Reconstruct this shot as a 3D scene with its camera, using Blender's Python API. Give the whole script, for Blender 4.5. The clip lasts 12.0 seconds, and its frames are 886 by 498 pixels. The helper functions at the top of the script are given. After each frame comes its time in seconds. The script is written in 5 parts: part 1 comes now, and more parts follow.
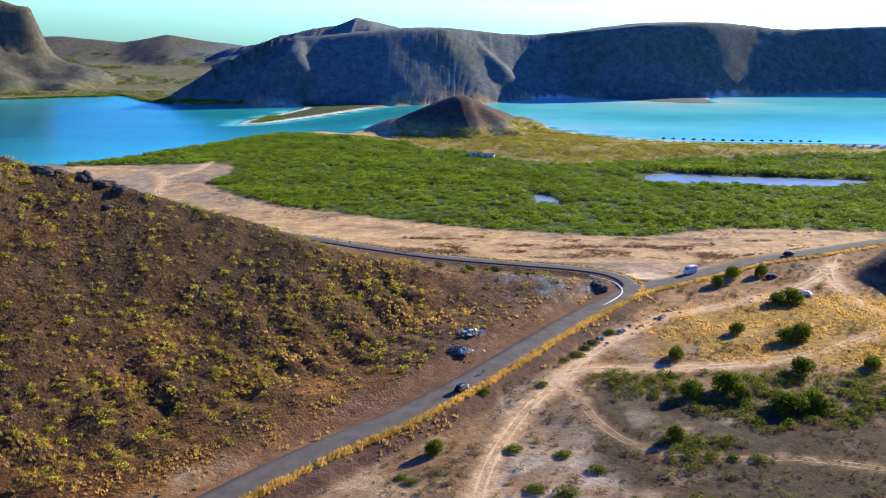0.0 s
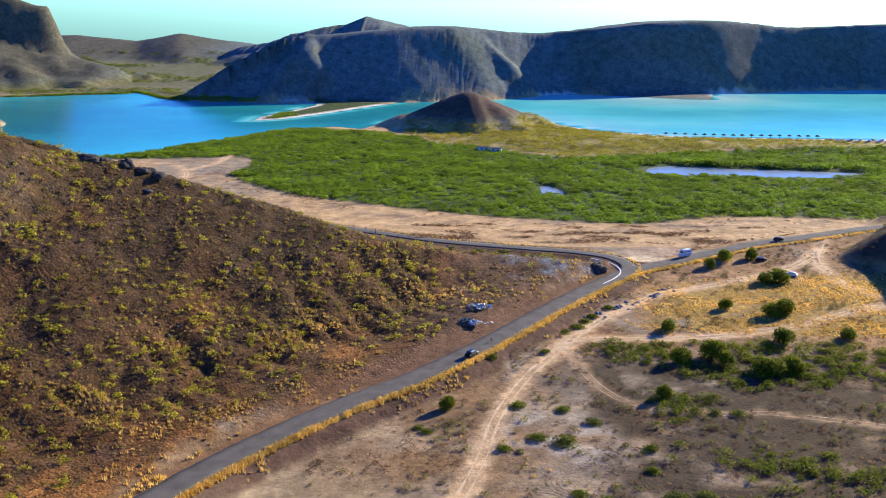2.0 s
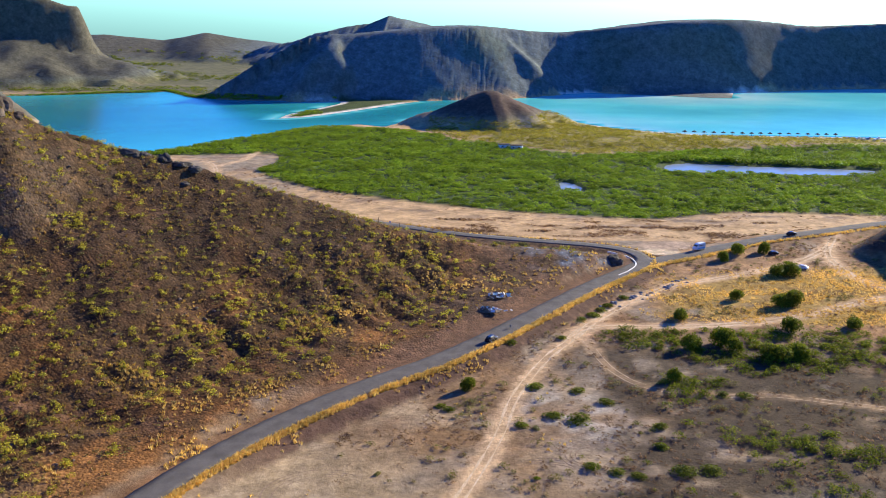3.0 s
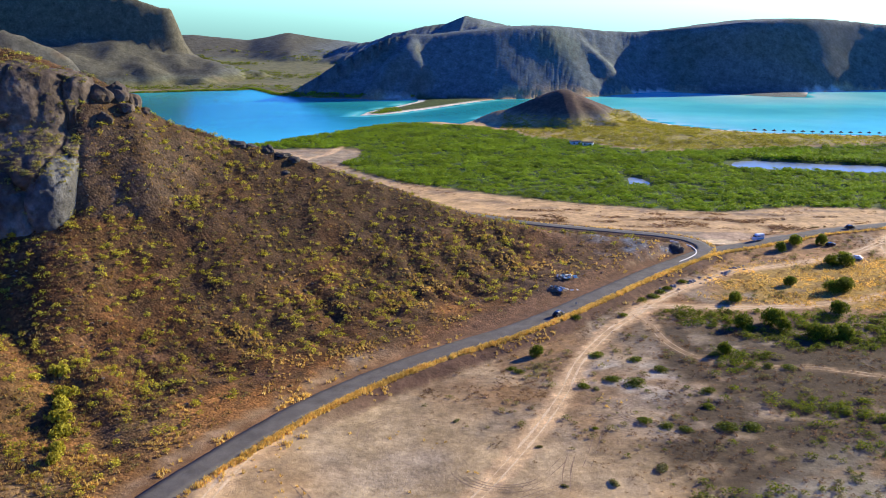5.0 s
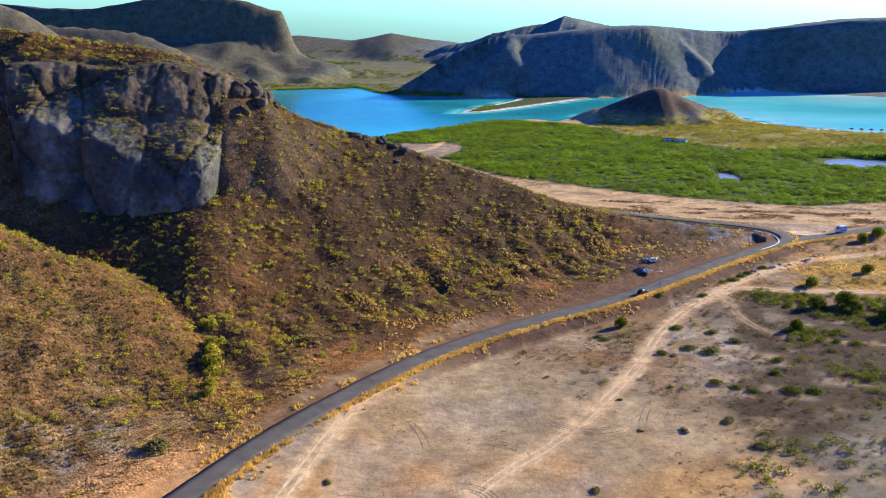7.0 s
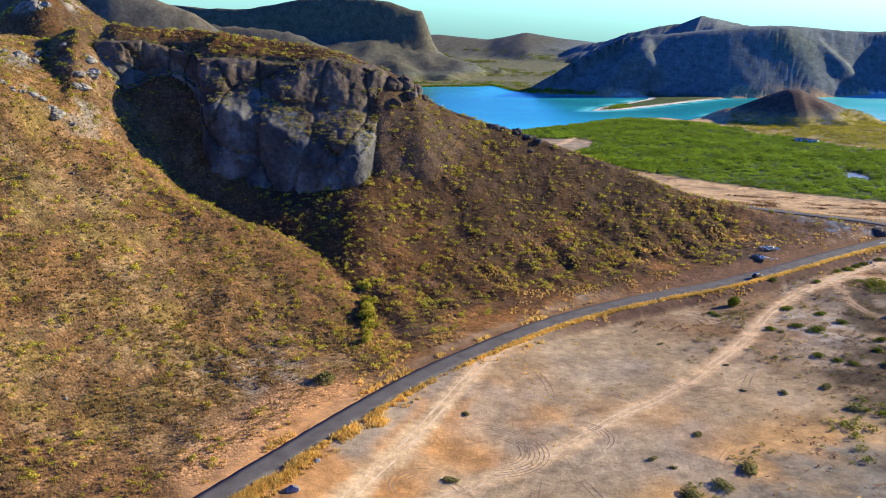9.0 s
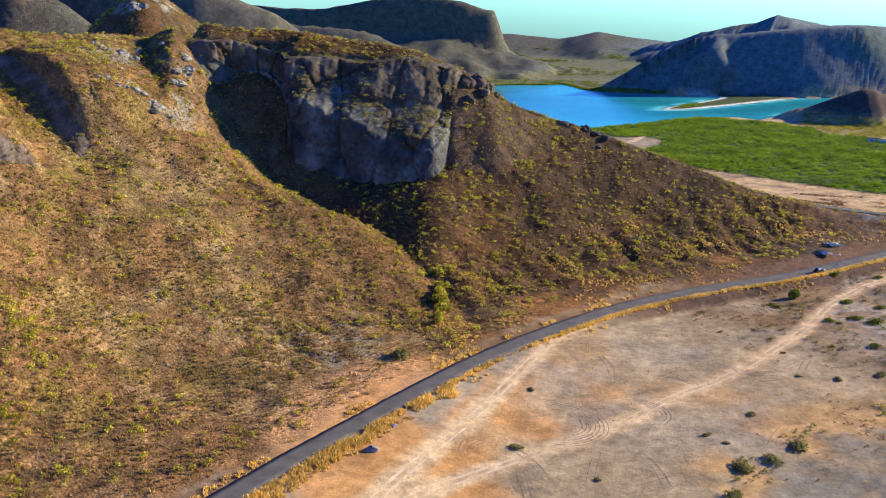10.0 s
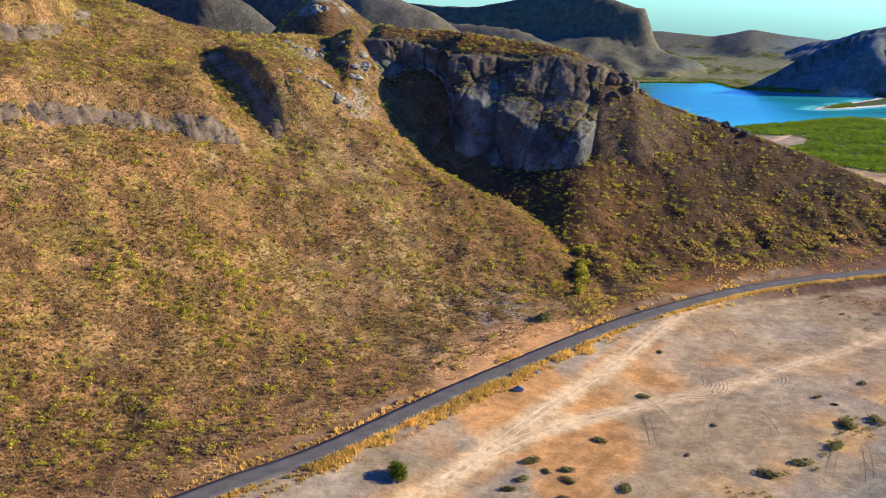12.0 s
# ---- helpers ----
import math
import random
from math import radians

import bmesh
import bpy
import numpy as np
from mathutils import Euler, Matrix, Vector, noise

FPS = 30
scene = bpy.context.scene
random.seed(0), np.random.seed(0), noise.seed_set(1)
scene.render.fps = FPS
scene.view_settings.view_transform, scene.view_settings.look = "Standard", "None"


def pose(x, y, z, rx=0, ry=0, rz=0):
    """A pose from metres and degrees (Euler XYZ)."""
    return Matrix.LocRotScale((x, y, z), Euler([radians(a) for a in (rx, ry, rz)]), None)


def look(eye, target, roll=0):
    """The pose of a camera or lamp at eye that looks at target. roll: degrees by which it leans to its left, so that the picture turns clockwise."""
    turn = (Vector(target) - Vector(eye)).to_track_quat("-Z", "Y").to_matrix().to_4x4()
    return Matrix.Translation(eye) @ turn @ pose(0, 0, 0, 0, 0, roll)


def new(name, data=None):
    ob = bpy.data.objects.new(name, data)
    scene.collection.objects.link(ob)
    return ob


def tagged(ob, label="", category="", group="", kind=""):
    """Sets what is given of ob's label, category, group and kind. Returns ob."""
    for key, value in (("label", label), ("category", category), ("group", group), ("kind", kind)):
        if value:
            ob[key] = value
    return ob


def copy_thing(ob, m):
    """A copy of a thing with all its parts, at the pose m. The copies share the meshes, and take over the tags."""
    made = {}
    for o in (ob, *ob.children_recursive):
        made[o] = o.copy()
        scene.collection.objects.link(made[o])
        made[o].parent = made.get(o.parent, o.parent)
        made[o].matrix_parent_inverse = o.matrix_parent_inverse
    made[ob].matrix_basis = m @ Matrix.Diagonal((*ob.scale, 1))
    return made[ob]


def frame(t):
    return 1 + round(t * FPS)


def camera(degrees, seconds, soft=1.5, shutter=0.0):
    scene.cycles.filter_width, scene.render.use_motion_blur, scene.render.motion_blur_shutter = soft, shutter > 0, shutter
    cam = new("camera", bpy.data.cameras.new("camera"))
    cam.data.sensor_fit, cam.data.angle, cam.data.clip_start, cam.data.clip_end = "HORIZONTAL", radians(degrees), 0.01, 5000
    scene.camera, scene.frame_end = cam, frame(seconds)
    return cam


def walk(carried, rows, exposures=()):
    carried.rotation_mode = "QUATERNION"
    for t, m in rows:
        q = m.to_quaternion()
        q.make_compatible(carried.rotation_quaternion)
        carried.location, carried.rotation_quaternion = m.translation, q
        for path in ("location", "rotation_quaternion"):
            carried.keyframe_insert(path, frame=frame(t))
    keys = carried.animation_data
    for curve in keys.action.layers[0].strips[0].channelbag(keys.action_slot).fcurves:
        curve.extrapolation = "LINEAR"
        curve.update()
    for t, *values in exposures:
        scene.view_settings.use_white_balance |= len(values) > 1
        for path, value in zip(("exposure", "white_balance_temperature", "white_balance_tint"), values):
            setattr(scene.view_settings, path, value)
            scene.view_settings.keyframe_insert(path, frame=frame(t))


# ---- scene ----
cam = camera(50.6, 12.0, 0.95)
PATH = [
    (0, (-0.299, -1.244, 88.761), (-0.314, 0.692, 88.26), 0.7),
    (0.5, (-0.351, -6.466, 88.662), (-0.368, -4.53, 88.161), 0.6),
    (1, (-0.661, -11.969, 88.78), (-0.679, -10.033, 88.278), 0.6),
    (1.5, (-0.935, -17.941, 89.17), (-0.956, -16.006, 88.666), 0.6),
    (2, (-1.131, -23.896, 89.63), (-1.162, -21.961, 89.125), 0.6),
    (2.5, (-1.141, -29.968, 90.081), (-1.19, -28.034, 89.575), 0.5),
    (3, (-1.017, -36.576, 90.618), (-1.093, -34.643, 90.11), 0.5),
    (5, (-0.14, -65.143, 93.29), (-0.368, -63.223, 92.778), 0.2),
    (5.5, (0.647, -72.485, 93.832), (0.374, -70.571, 93.32), 0.1),
    (6, (1.296, -80.015, 94.349), (0.977, -78.108, 93.837), -0.1),
    (6.5, (2.254, -88.072, 94.712), (1.884, -86.174, 94.2), -0.1),
    (7, (3.525, -96.139, 95.246), (3.099, -94.253, 94.733), -0.2),
    (9, (11.171, -129.325, 97.028), (10.486, -127.517, 96.514), -0.3),
    (9.5, (13.744, -137.04, 97.406), (12.992, -135.26, 96.892), -0.3),
    (10, (16.657, -145.159, 97.978), (15.84, -143.408, 97.463), -0.4),
    (10.5, (20.238, -153.22, 98.432), (19.353, -151.502, 97.917), -0.6),
    (11, (23.874, -162.135, 99.264), (22.926, -160.451, 98.748), -0.6),
    (11.5, (28.372, -170.913, 100.425), (27.359, -169.268, 99.906), -0.6),
    (12, (32.442, -179.601, 101.287), (31.365, -177.998, 100.766), -0.5),
]
walk(cam, [(t, look(eye, target, roll)) for t, eye, target, roll in PATH], exposures=[(0, 1.0)])

# ---------------------------------------------------------------- light
SUN_AZ, SUN_EL = 43.0, 20.0     # degrees from +x towards +y, and above the horizon
sun_way = Vector((math.cos(radians(SUN_AZ)) * math.cos(radians(SUN_EL)), math.sin(radians(SUN_AZ)) * math.cos(radians(SUN_EL)), math.sin(radians(SUN_EL))))
world = bpy.data.worlds.new("world")
scene.world = world
world.use_nodes = True
wn = world.node_tree.nodes
sky = wn.new("ShaderNodeTexSky")
sky.sky_type = "NISHITA"
sky.sun_disc = False
sky.sun_elevation = radians(SUN_EL)
sky.sun_rotation = radians(90.0 - SUN_AZ)
sky.air_density, sky.dust_density, sky.ozone_density = 1.0, 0.05, 3.0
wn["Background"].inputs["Strength"].default_value = 0.044
cool = wn.new("ShaderNodeMix")
cool.data_type, cool.blend_type = "RGBA", "MULTIPLY"
cool.inputs[0].default_value, cool.inputs[7].default_value = 1.0, (0.25, 0.62, 1.30, 1.0)
clear = wn.new("ShaderNodeGamma")
clear.inputs["Gamma"].default_value = 1.7
world.node_tree.links.new(sky.outputs["Color"], clear.inputs["Color"])
world.node_tree.links.new(clear.outputs["Color"], cool.inputs[6])
world.node_tree.links.new(cool.outputs[2], wn["Background"].inputs["Color"])
lamp = bpy.data.lights.new("sun", "SUN")
lamp.energy, lamp.angle, lamp.color = 5.3, radians(0.55), (1.0, 0.90, 0.64)
sun = new("sun", lamp)
sun.matrix_world = look(Vector((0, 0, 300)) + sun_way * 200, (0, 0, 300))


# ---------------------------------------------------------------- materials
def nodes_of(mat):
    mat.use_nodes = True
    tree = mat.node_tree
    return tree, tree.nodes, tree.links, tree.nodes["Principled BSDF"]


def mix_rgb(tree, kind, a, b, fac):
    n = tree.nodes.new("ShaderNodeMix")
    n.data_type, n.blend_type = "RGBA", kind
    for socket, value in ((n.inputs[6], a), (n.inputs[7], b), (n.inputs[0], fac)):
        if isinstance(value, (int, float)):
            socket.default_value = value
        elif isinstance(value, tuple):
            socket.default_value = (*value, 1.0)
        else:
            tree.links.new(value, socket)
    return n.outputs[2]


def tex_noise(tree, scale, detail=6.0, rough=0.6, vector=None):
    n = tree.nodes.new("ShaderNodeTexNoise")
    n.inputs["Scale"].default_value, n.inputs["Detail"].default_value, n.inputs["Roughness"].default_value = scale, detail, rough
    if vector is None:
        vector = tree.nodes.new("ShaderNodeTexCoord").outputs["Object"]
    tree.links.new(vector, n.inputs["Vector"])
    return n.outputs["Fac"]


def ramp(tree, fac, stops):
    n = tree.nodes.new("ShaderNodeValToRGB")
    n.color_ramp.elements[0].position, n.color_ramp.elements[0].color = stops[0][0], (*stops[0][1], 1)
    n.color_ramp.elements[1].position, n.color_ramp.elements[1].color = stops[-1][0], (*stops[-1][1], 1)
    for at, colour in stops[1:-1]:
        n.color_ramp.elements.new(at).color = (*colour, 1)
    tree.links.new(fac, n.inputs["Fac"])
    return n.outputs["Color"]


def bumped(tree, shader, height, strength, distance):
    n = tree.nodes.new("ShaderNodeBump")
    n.inputs["Strength"].default_value, n.inputs["Distance"].default_value = strength, distance
    tree.links.new(height, n.inputs["Height"])
    tree.links.new(n.outputs["Normal"], shader.inputs["Normal"])


def rough_material(name, colours, scale, rough=0.9, bump=0.4, depth=0.1, fine=8.0):
    """Noise-mottled matt surface: colours from dark to light over two scales of noise."""
    mat = bpy.data.materials.new(name)
    tree, nodes, links, shader = nodes_of(mat)
    big, small = tex_noise(tree, scale), tex_noise(tree, scale * fine)
    steps = [(0.3 + 0.4 * k / (len(colours) - 1), c) for k, c in enumerate(colours)]
    base = ramp(tree, big, steps)
    grain = ramp(tree, small, [(0.3, (0.55, 0.55, 0.55)), (0.7, (1.35, 1.35, 1.35))])
    links.new(mix_rgb(tree, "MULTIPLY", base, grain, 0.8), shader.inputs["Base Color"])
    shader.inputs["Roughness"].default_value = rough
    shader.inputs["Specular IOR Level"].default_value = 0.2
    if bump:
        bumped(tree, shader, small, bump, depth)
    return mat


def leaf_material(name, colours, rough=0.6, through_leaf=0.42):
    """Each leaf takes its own shade; a little light comes through."""
    mat = bpy.data.materials.new(name)
    tree, nodes, links, shader = nodes_of(mat)
    geo = nodes.new("ShaderNodeNewGeometry")
    info = nodes.new("ShaderNodeObjectInfo")
    steps = [(k / (len(colours) - 1), c) for k, c in enumerate(colours)]
    leaf = ramp(tree, geo.outputs["Random Per Island"], steps)
    patch = ramp(tree, tex_noise(tree, 0.05, 4.0), [(0.35, (0.7, 0.7, 0.7)), (0.65, (1.3, 1.3, 1.3))])
    own = ramp(tree, info.outputs["Random"], [(0.0, (0.8, 0.8, 0.8)), (1.0, (1.2, 1.2, 1.2))])
    tint = mix_rgb(tree, "MULTIPLY", mix_rgb(tree, "MULTIPLY", leaf, patch, 1.0), own, 1.0)
    links.new(tint, shader.inputs["Base Color"])
    shader.inputs["Roughness"].default_value = rough
    shader.inputs["Specular IOR Level"].default_value = 0.06
    glow = nodes.new("ShaderNodeBsdfTranslucent")
    links.new(tint, glow.inputs["Color"])
    both = nodes.new("ShaderNodeMixShader")
    both.inputs[0].default_value = through_leaf
    links.new(shader.outputs[0], both.inputs[1])
    links.new(glow.outputs[0], both.inputs[2])
    links.new(both.outputs[0], nodes["Material Output"].inputs["Surface"])
    return mat


def plain_material(name, colour, rough=0.5, metal=0.0):
    mat = bpy.data.materials.new(name)
    tree, nodes, links, shader = nodes_of(mat)
    shader.inputs["Roughness"].default_value, shader.inputs["Metallic"].default_value = rough, metal
    dust = ramp(tree, tex_noise(tree, 3.0), [(0.35, tuple(0.8 * c for c in colour)), (0.65, colour)])
    links.new(dust, shader.inputs["Base Color"])
    return mat


def ground_material():
    """Earth whose zone colours lie in the sheet itself, with gravel grain and relief."""
    mat = bpy.data.materials.new("earth")
    tree, nodes, links, shader = nodes_of(mat)
    zone = nodes.new("ShaderNodeAttribute")
    zone.attribute_name = "soil"
    a, b, c = tex_noise(tree, 0.12, 8.0, 0.65), tex_noise(tree, 1.1, 8.0, 0.7), tex_noise(tree, 6.0, 4.0, 0.7)
    v = mix_rgb(tree, "MULTIPLY", zone.outputs["Color"], ramp(tree, a, [(0.28, (0.58, 0.57, 0.56)), (0.5, (0.98, 0.98, 0.98)), (0.72, (1.36, 1.36, 1.34))]), 1.0)
    m = tex_noise(tree, 0.38, 7.0, 0.62)
    v = mix_rgb(tree, "MULTIPLY", v, ramp(tree, m, [(0.3, (0.66, 0.65, 0.64)), (0.7, (1.26, 1.26, 1.25))]), 0.9)
    v = mix_rgb(tree, "MULTIPLY", v, ramp(tree, b, [(0.3, (0.6, 0.58, 0.57)), (0.72, (1.4, 1.4, 1.38))]), 0.42)
    v = mix_rgb(tree, "MULTIPLY", v, ramp(tree, c, [(0.3, (0.7, 0.7, 0.7)), (0.7, (1.3, 1.3, 1.3))]), 0.45)
    # stones, where the ground is stony
    stones = nodes.new("ShaderNodeTexVoronoi")
    stones.inputs["Scale"].default_value, stones.inputs["Randomness"].default_value = 1.5, 1.0
    links.new(nodes.new("ShaderNodeTexCoord").outputs["Object"], stones.inputs["Vector"])
    shade = nodes.new("ShaderNodeSeparateColor")
    links.new(stones.outputs["Color"], shade.inputs[0])
    tone = ramp(tree, shade.outputs[0], [(0.0, (0.62, 0.61, 0.61)), (0.55, (0.95, 0.95, 0.95)), (0.85, (1.15, 1.13, 1.1)), (1.0, (1.55, 1.5, 1.45))])
    v = mix_rgb(tree, "MULTIPLY", v, tone, zone.outputs["Alpha"])
    links.new(v, shader.inputs["Base Color"])
    shader.inputs["Roughness"].default_value = 0.95
    shader.inputs["Specular IOR Level"].default_value = 0.12
    humps = nodes.new("ShaderNodeMath")
    humps.operation = "MULTIPLY"
    links.new(stones.outputs["Distance"], humps.inputs[0])
    links.new(zone.outputs["Alpha"], humps.inputs[1])
    relief = nodes.new("ShaderNodeMath")
    relief.operation = "SUBTRACT"
    links.new(b, relief.inputs[0])
    links.new(humps.outputs[0], relief.inputs[1])
    bumped(tree, shader, relief.outputs[0], 0.4, 0.5)
    return mat


def water_material():
    """Sea water over pale sand: shoals show turquoise, the deeper lagoon blue."""
    mat = bpy.data.materials.new("sea_water")
    tree, nodes, links, shader = nodes_of(mat)
    shoal = nodes.new("ShaderNodeAttribute")
    shoal.attribute_name = "shoal"
    drift = tex_noise(tree, 0.012, 5.0, 0.6)
    base = ramp(tree, shoal.outputs["Fac"], [(0.0, (0.27, 0.31, 0.33)), (0.06, (0.010, 0.17, 0.185)), (0.4, (0.03, 0.34, 0.36)), (0.75, (0.14, 0.66, 0.64)), (1.0, (0.55, 0.74, 0.68))])
    links.new(mix_rgb(tree, "MULTIPLY", base, ramp(tree, drift, [(0.35, (0.75, 0.85, 0.9)), (0.65, (1.15, 1.1, 1.05))]), 0.8), shader.inputs["Base Color"])
    shader.inputs["Roughness"].default_value = 0.22
    shader.inputs["IOR"].default_value = 1.33
    shader.inputs["Specular IOR Level"].default_value = 0.2
    bumped(tree, shader, tex_noise(tree, 0.5, 4.0, 0.6), 0.25, 0.3)
    return mat


EARTH = ground_material()
WATER = water_material()
ASPHALT = rough_material("asphalt", [(0.085, 0.076, 0.068), (0.115, 0.104, 0.094), (0.145, 0.130, 0.116)], 0.25, 0.95, 0.2, 0.02, 30)
CLIFF = rough_material("pale_cliff_rock", [(0.032, 0.029, 0.025), (0.080, 0.076, 0.069), (0.20, 0.190, 0.168)], 0.09, 0.9, 0.8, 0.6, 7)
CLIFF_TOP = rough_material("brown_cliff_rock", [(0.040, 0.028, 0.020), (0.085, 0.060, 0.042), (0.17, 0.130, 0.095)], 0.12, 0.9, 0.8, 0.5, 6)
BROWN_ROCK = rough_material("brown_rock", [(0.075, 0.05, 0.034), (0.145, 0.10, 0.068), (0.24, 0.175, 0.12)], 0.25, 0.9, 0.7, 0.3, 6)
DARK_ROCK = rough_material("dark_rock", [(0.03, 0.026, 0.024), (0.06, 0.05, 0.043), (0.10, 0.085, 0.07)], 0.5, 0.85, 0.6, 0.2, 6)
BARK = rough_material("bark", [(0.08, 0.055, 0.04), (0.15, 0.11, 0.08)], 2.0, 0.9, 0.5, 0.03)
MANGROVE = leaf_material("mangrove_leaves", [(0.115, 0.185, 0.010), (0.175, 0.265, 0.012), (0.235, 0.335, 0.016), (0.31, 0.39, 0.030)], 0.6, 0.35)
SHRUB_YELLOW = leaf_material("yellow_green_leaves", [(0.20, 0.18, 0.020), (0.40, 0.355, 0.034), (0.60, 0.52, 0.07)])
SHRUB_OLIVE = leaf_material("olive_leaves", [(0.13, 0.125, 0.040), (0.25, 0.225, 0.070), (0.38, 0.33, 0.12)])
HILL_GRASS = leaf_material("olive_dry_grass", [(0.18, 0.110, 0.036), (0.33, 0.210, 0.068), (0.50, 0.34, 0.12)], 0.8, 0.45)
SHRUB_DRY = leaf_material("dry_twigs", [(0.14, 0.072, 0.034), (0.27, 0.145, 0.066), (0.42, 0.26, 0.13)], 0.8, 0.25)
BUSH_GREEN = leaf_material("bush_leaves", [(0.050, 0.075, 0.006), (0.14, 0.175, 0.012), (0.28, 0.30, 0.024)])
DRY_GRASS = leaf_material("dry_grass", [(0.47, 0.285, 0.06), (0.69, 0.445, 0.11), (0.86, 0.62, 0.20)], 0.8, 0.45)


# ---------------------------------------------------------------- plan of the land
rng = np.random.default_rng(7)
LATTICE = rng.random((256, 256))


def value_noise(x, y, seed):
    i, j = np.floor(x).astype(int), np.floor(y).astype(int)
    u, v = x - i, y - j
    u, v = u * u * (3 - 2 * u), v * v * (3 - 2 * v)
    a, b = (i + seed * 37) & 255, (j + seed * 91) & 255
    c, d = (a + 1) & 255, (b + 1) & 255
    return (LATTICE[a, b] * (1 - u) + LATTICE[c, b] * u) * (1 - v) + (LATTICE[a, d] * (1 - u) + LATTICE[c, d] * u) * v


def fbm(x, y, size, octaves=5, seed=1, ridged=False):
    """Fractal noise from -1 to 1 (ridged: 0 to 1), with features about size metres across."""
    total, weight, amount, f = 0.0, 0.0, 1.0, 1.0 / size
    for k in range(octaves):
        n = value_noise(x * f + 11.3 * k, y * f + 5.7 * k, seed + k) * 2 - 1
        total = total + amount * ((1 - np.abs(n)) if ridged else n)
        weight += amount
        amount, f = amount * 0.5, f * 2.03
    return total / weight


def smooth_line(points, cuts=4):
    """A Catmull-Rom curve through points of any dimension."""
    p = np.array(points, float)
    p = np.vstack([2 * p[0] - p[1], p, 2 * p[-1] - p[-2]])
    out = []
    for k in range(1, len(p) - 2):
        for t in np.linspace(0, 1, cuts, endpoint=False):
            a, b, c, d = p[k - 1], p[k], p[k + 1], p[k + 2]
            out.append(0.5 * (2 * b + (c - a) * t + (2 * a - 5 * b + 4 * c - d) * t * t + (3 * b - 3 * c + d - a) * t ** 3))
    out.append(p[-2])
    return np.array(out)


def along(x, y, line, margin=1e9):
    """For each place: distance to the line, +1 to its left or -1 to its right, the way along it, and the line's further columns there."""
    line = np.asarray(line, float)
    shape = x.shape
    x, y = x.ravel(), y.ravel()
    near = (x > line[:, 0].min() - margin) & (x < line[:, 0].max() + margin) & (y > line[:, 1].min() - margin) & (y < line[:, 1].max() + margin)
    px, py = x[near], y[near]
    best, side, way = np.full(px.shape, 1e18), np.ones(px.shape), np.zeros(px.shape)
    extra, gone = np.zeros((line.shape[1] - 2, len(px))), 0.0
    for a, b in zip(line[:-1], line[1:]):
        d = b[:2] - a[:2]
        length = max(np.hypot(*d), 1e-6)
        t = np.clip(((px - a[0]) * d[0] + (py - a[1]) * d[1]) / length ** 2, 0, 1)
        qx, qy = px - a[0] - t * d[0], py - a[1] - t * d[1]
        r = qx * qx + qy * qy
        m = r < best
        best[m], way[m] = r[m], gone + t[m] * length
        side[m] = np.sign(d[0] * (py[m] - a[1]) - d[1] * (px[m] - a[0]) + 1e-9)
        for k in range(len(extra)):
            extra[k][m] = a[2 + k] + t[m] * (b[2 + k] - a[2 + k])
        gone += length
    full = []
    for value, rest in [(np.sqrt(best), margin), (side, 1.0), (way, 0.0)] + [(e, 0.0) for e in extra]:
        v = np.full(x.shape, rest)
        v[near] = value
        full.append(v.reshape(shape))
    return full


def inside(x, y, ring):
    ring = np.asarray(ring, float)
    odd = np.zeros(x.shape, bool)
    for a, b in zip(ring, np.roll(ring, -1, axis=0)):
        cross = ((a[1] > y) != (b[1] > y)) & (x < (b[0] - a[0]) * (y - a[1]) / (b[1] - a[1] + 1e-12) + a[0])
        odd ^= cross
    return odd


def ring_distance(x, y, ring, margin=1e9):
    """Distance to a closed line: above zero outside it, below zero inside."""
    ring = np.asarray(ring, float)
    d = along(x, y, np.vstack([ring, ring[:1]]), margin)[0]
    return np.where(inside(x, y, ring), -d, d)


def step(lo, hi, v):
    t = np.clip((v - lo) / (hi - lo), 0, 1)
    return t * t * (3 - 2 * t)


def soft_min(a, b, k):
    h = np.clip(0.5 + 0.5 * (b - a) / k, 0, 1)
    return b * (1 - h) + a * h - k * h * (1 - h)


def mixed(a, b, t):
    return a + (b - a) * t


# the road: x, y, height, and how much sooner the hill starts to climb beside it
ROAD = smooth_line([
    (-128, -150, 4.6, 0), (-110, -95, 4.5, 0), (-103, -64, 4.4, 0), (-96, -41, 4.3, 0), (-92, -16, 4.2, 0), (-89, 4, 4.2, 0), (-85, 26, 4.1, 0),
    (-80, 51, 4.1, 2), (-74, 76, 4.1, 6), (-65, 101, 4.2, 12), (-54, 126, 4.2, 17), (-41, 147, 4.2, 22), (-26, 166, 4.3, 22),
    (-11, 182, 4.4, 22), (2, 199, 4.5, 22), (16, 220, 4.6, 26), (32, 245, 4.4, 34), (44, 262, 4.2, 40), (55, 277, 4.0, 40)])
ROAD_EAST = smooth_line([(55, 277, 4.0), (64, 285, 3.9), (74, 292, 3.8), (88, 303, 3.8), (110, 319, 3.8), (135, 332, 3.8), (167, 349, 3.8), (215, 366, 3.8), (280, 380, 3.8)])
ROAD_NORTH = smooth_line([(47, 265, 4.15), (54, 276, 4.0), (57, 286, 3.9), (53, 297, 3.8), (42, 304.5, 3.6), (26, 309, 3.5), (9, 314, 3.3), (-8, 320, 3.1), (-24, 328, 3.0), (-42, 338, 2.8), (-75, 358, 2.6), (-120, 390, 2.5)])
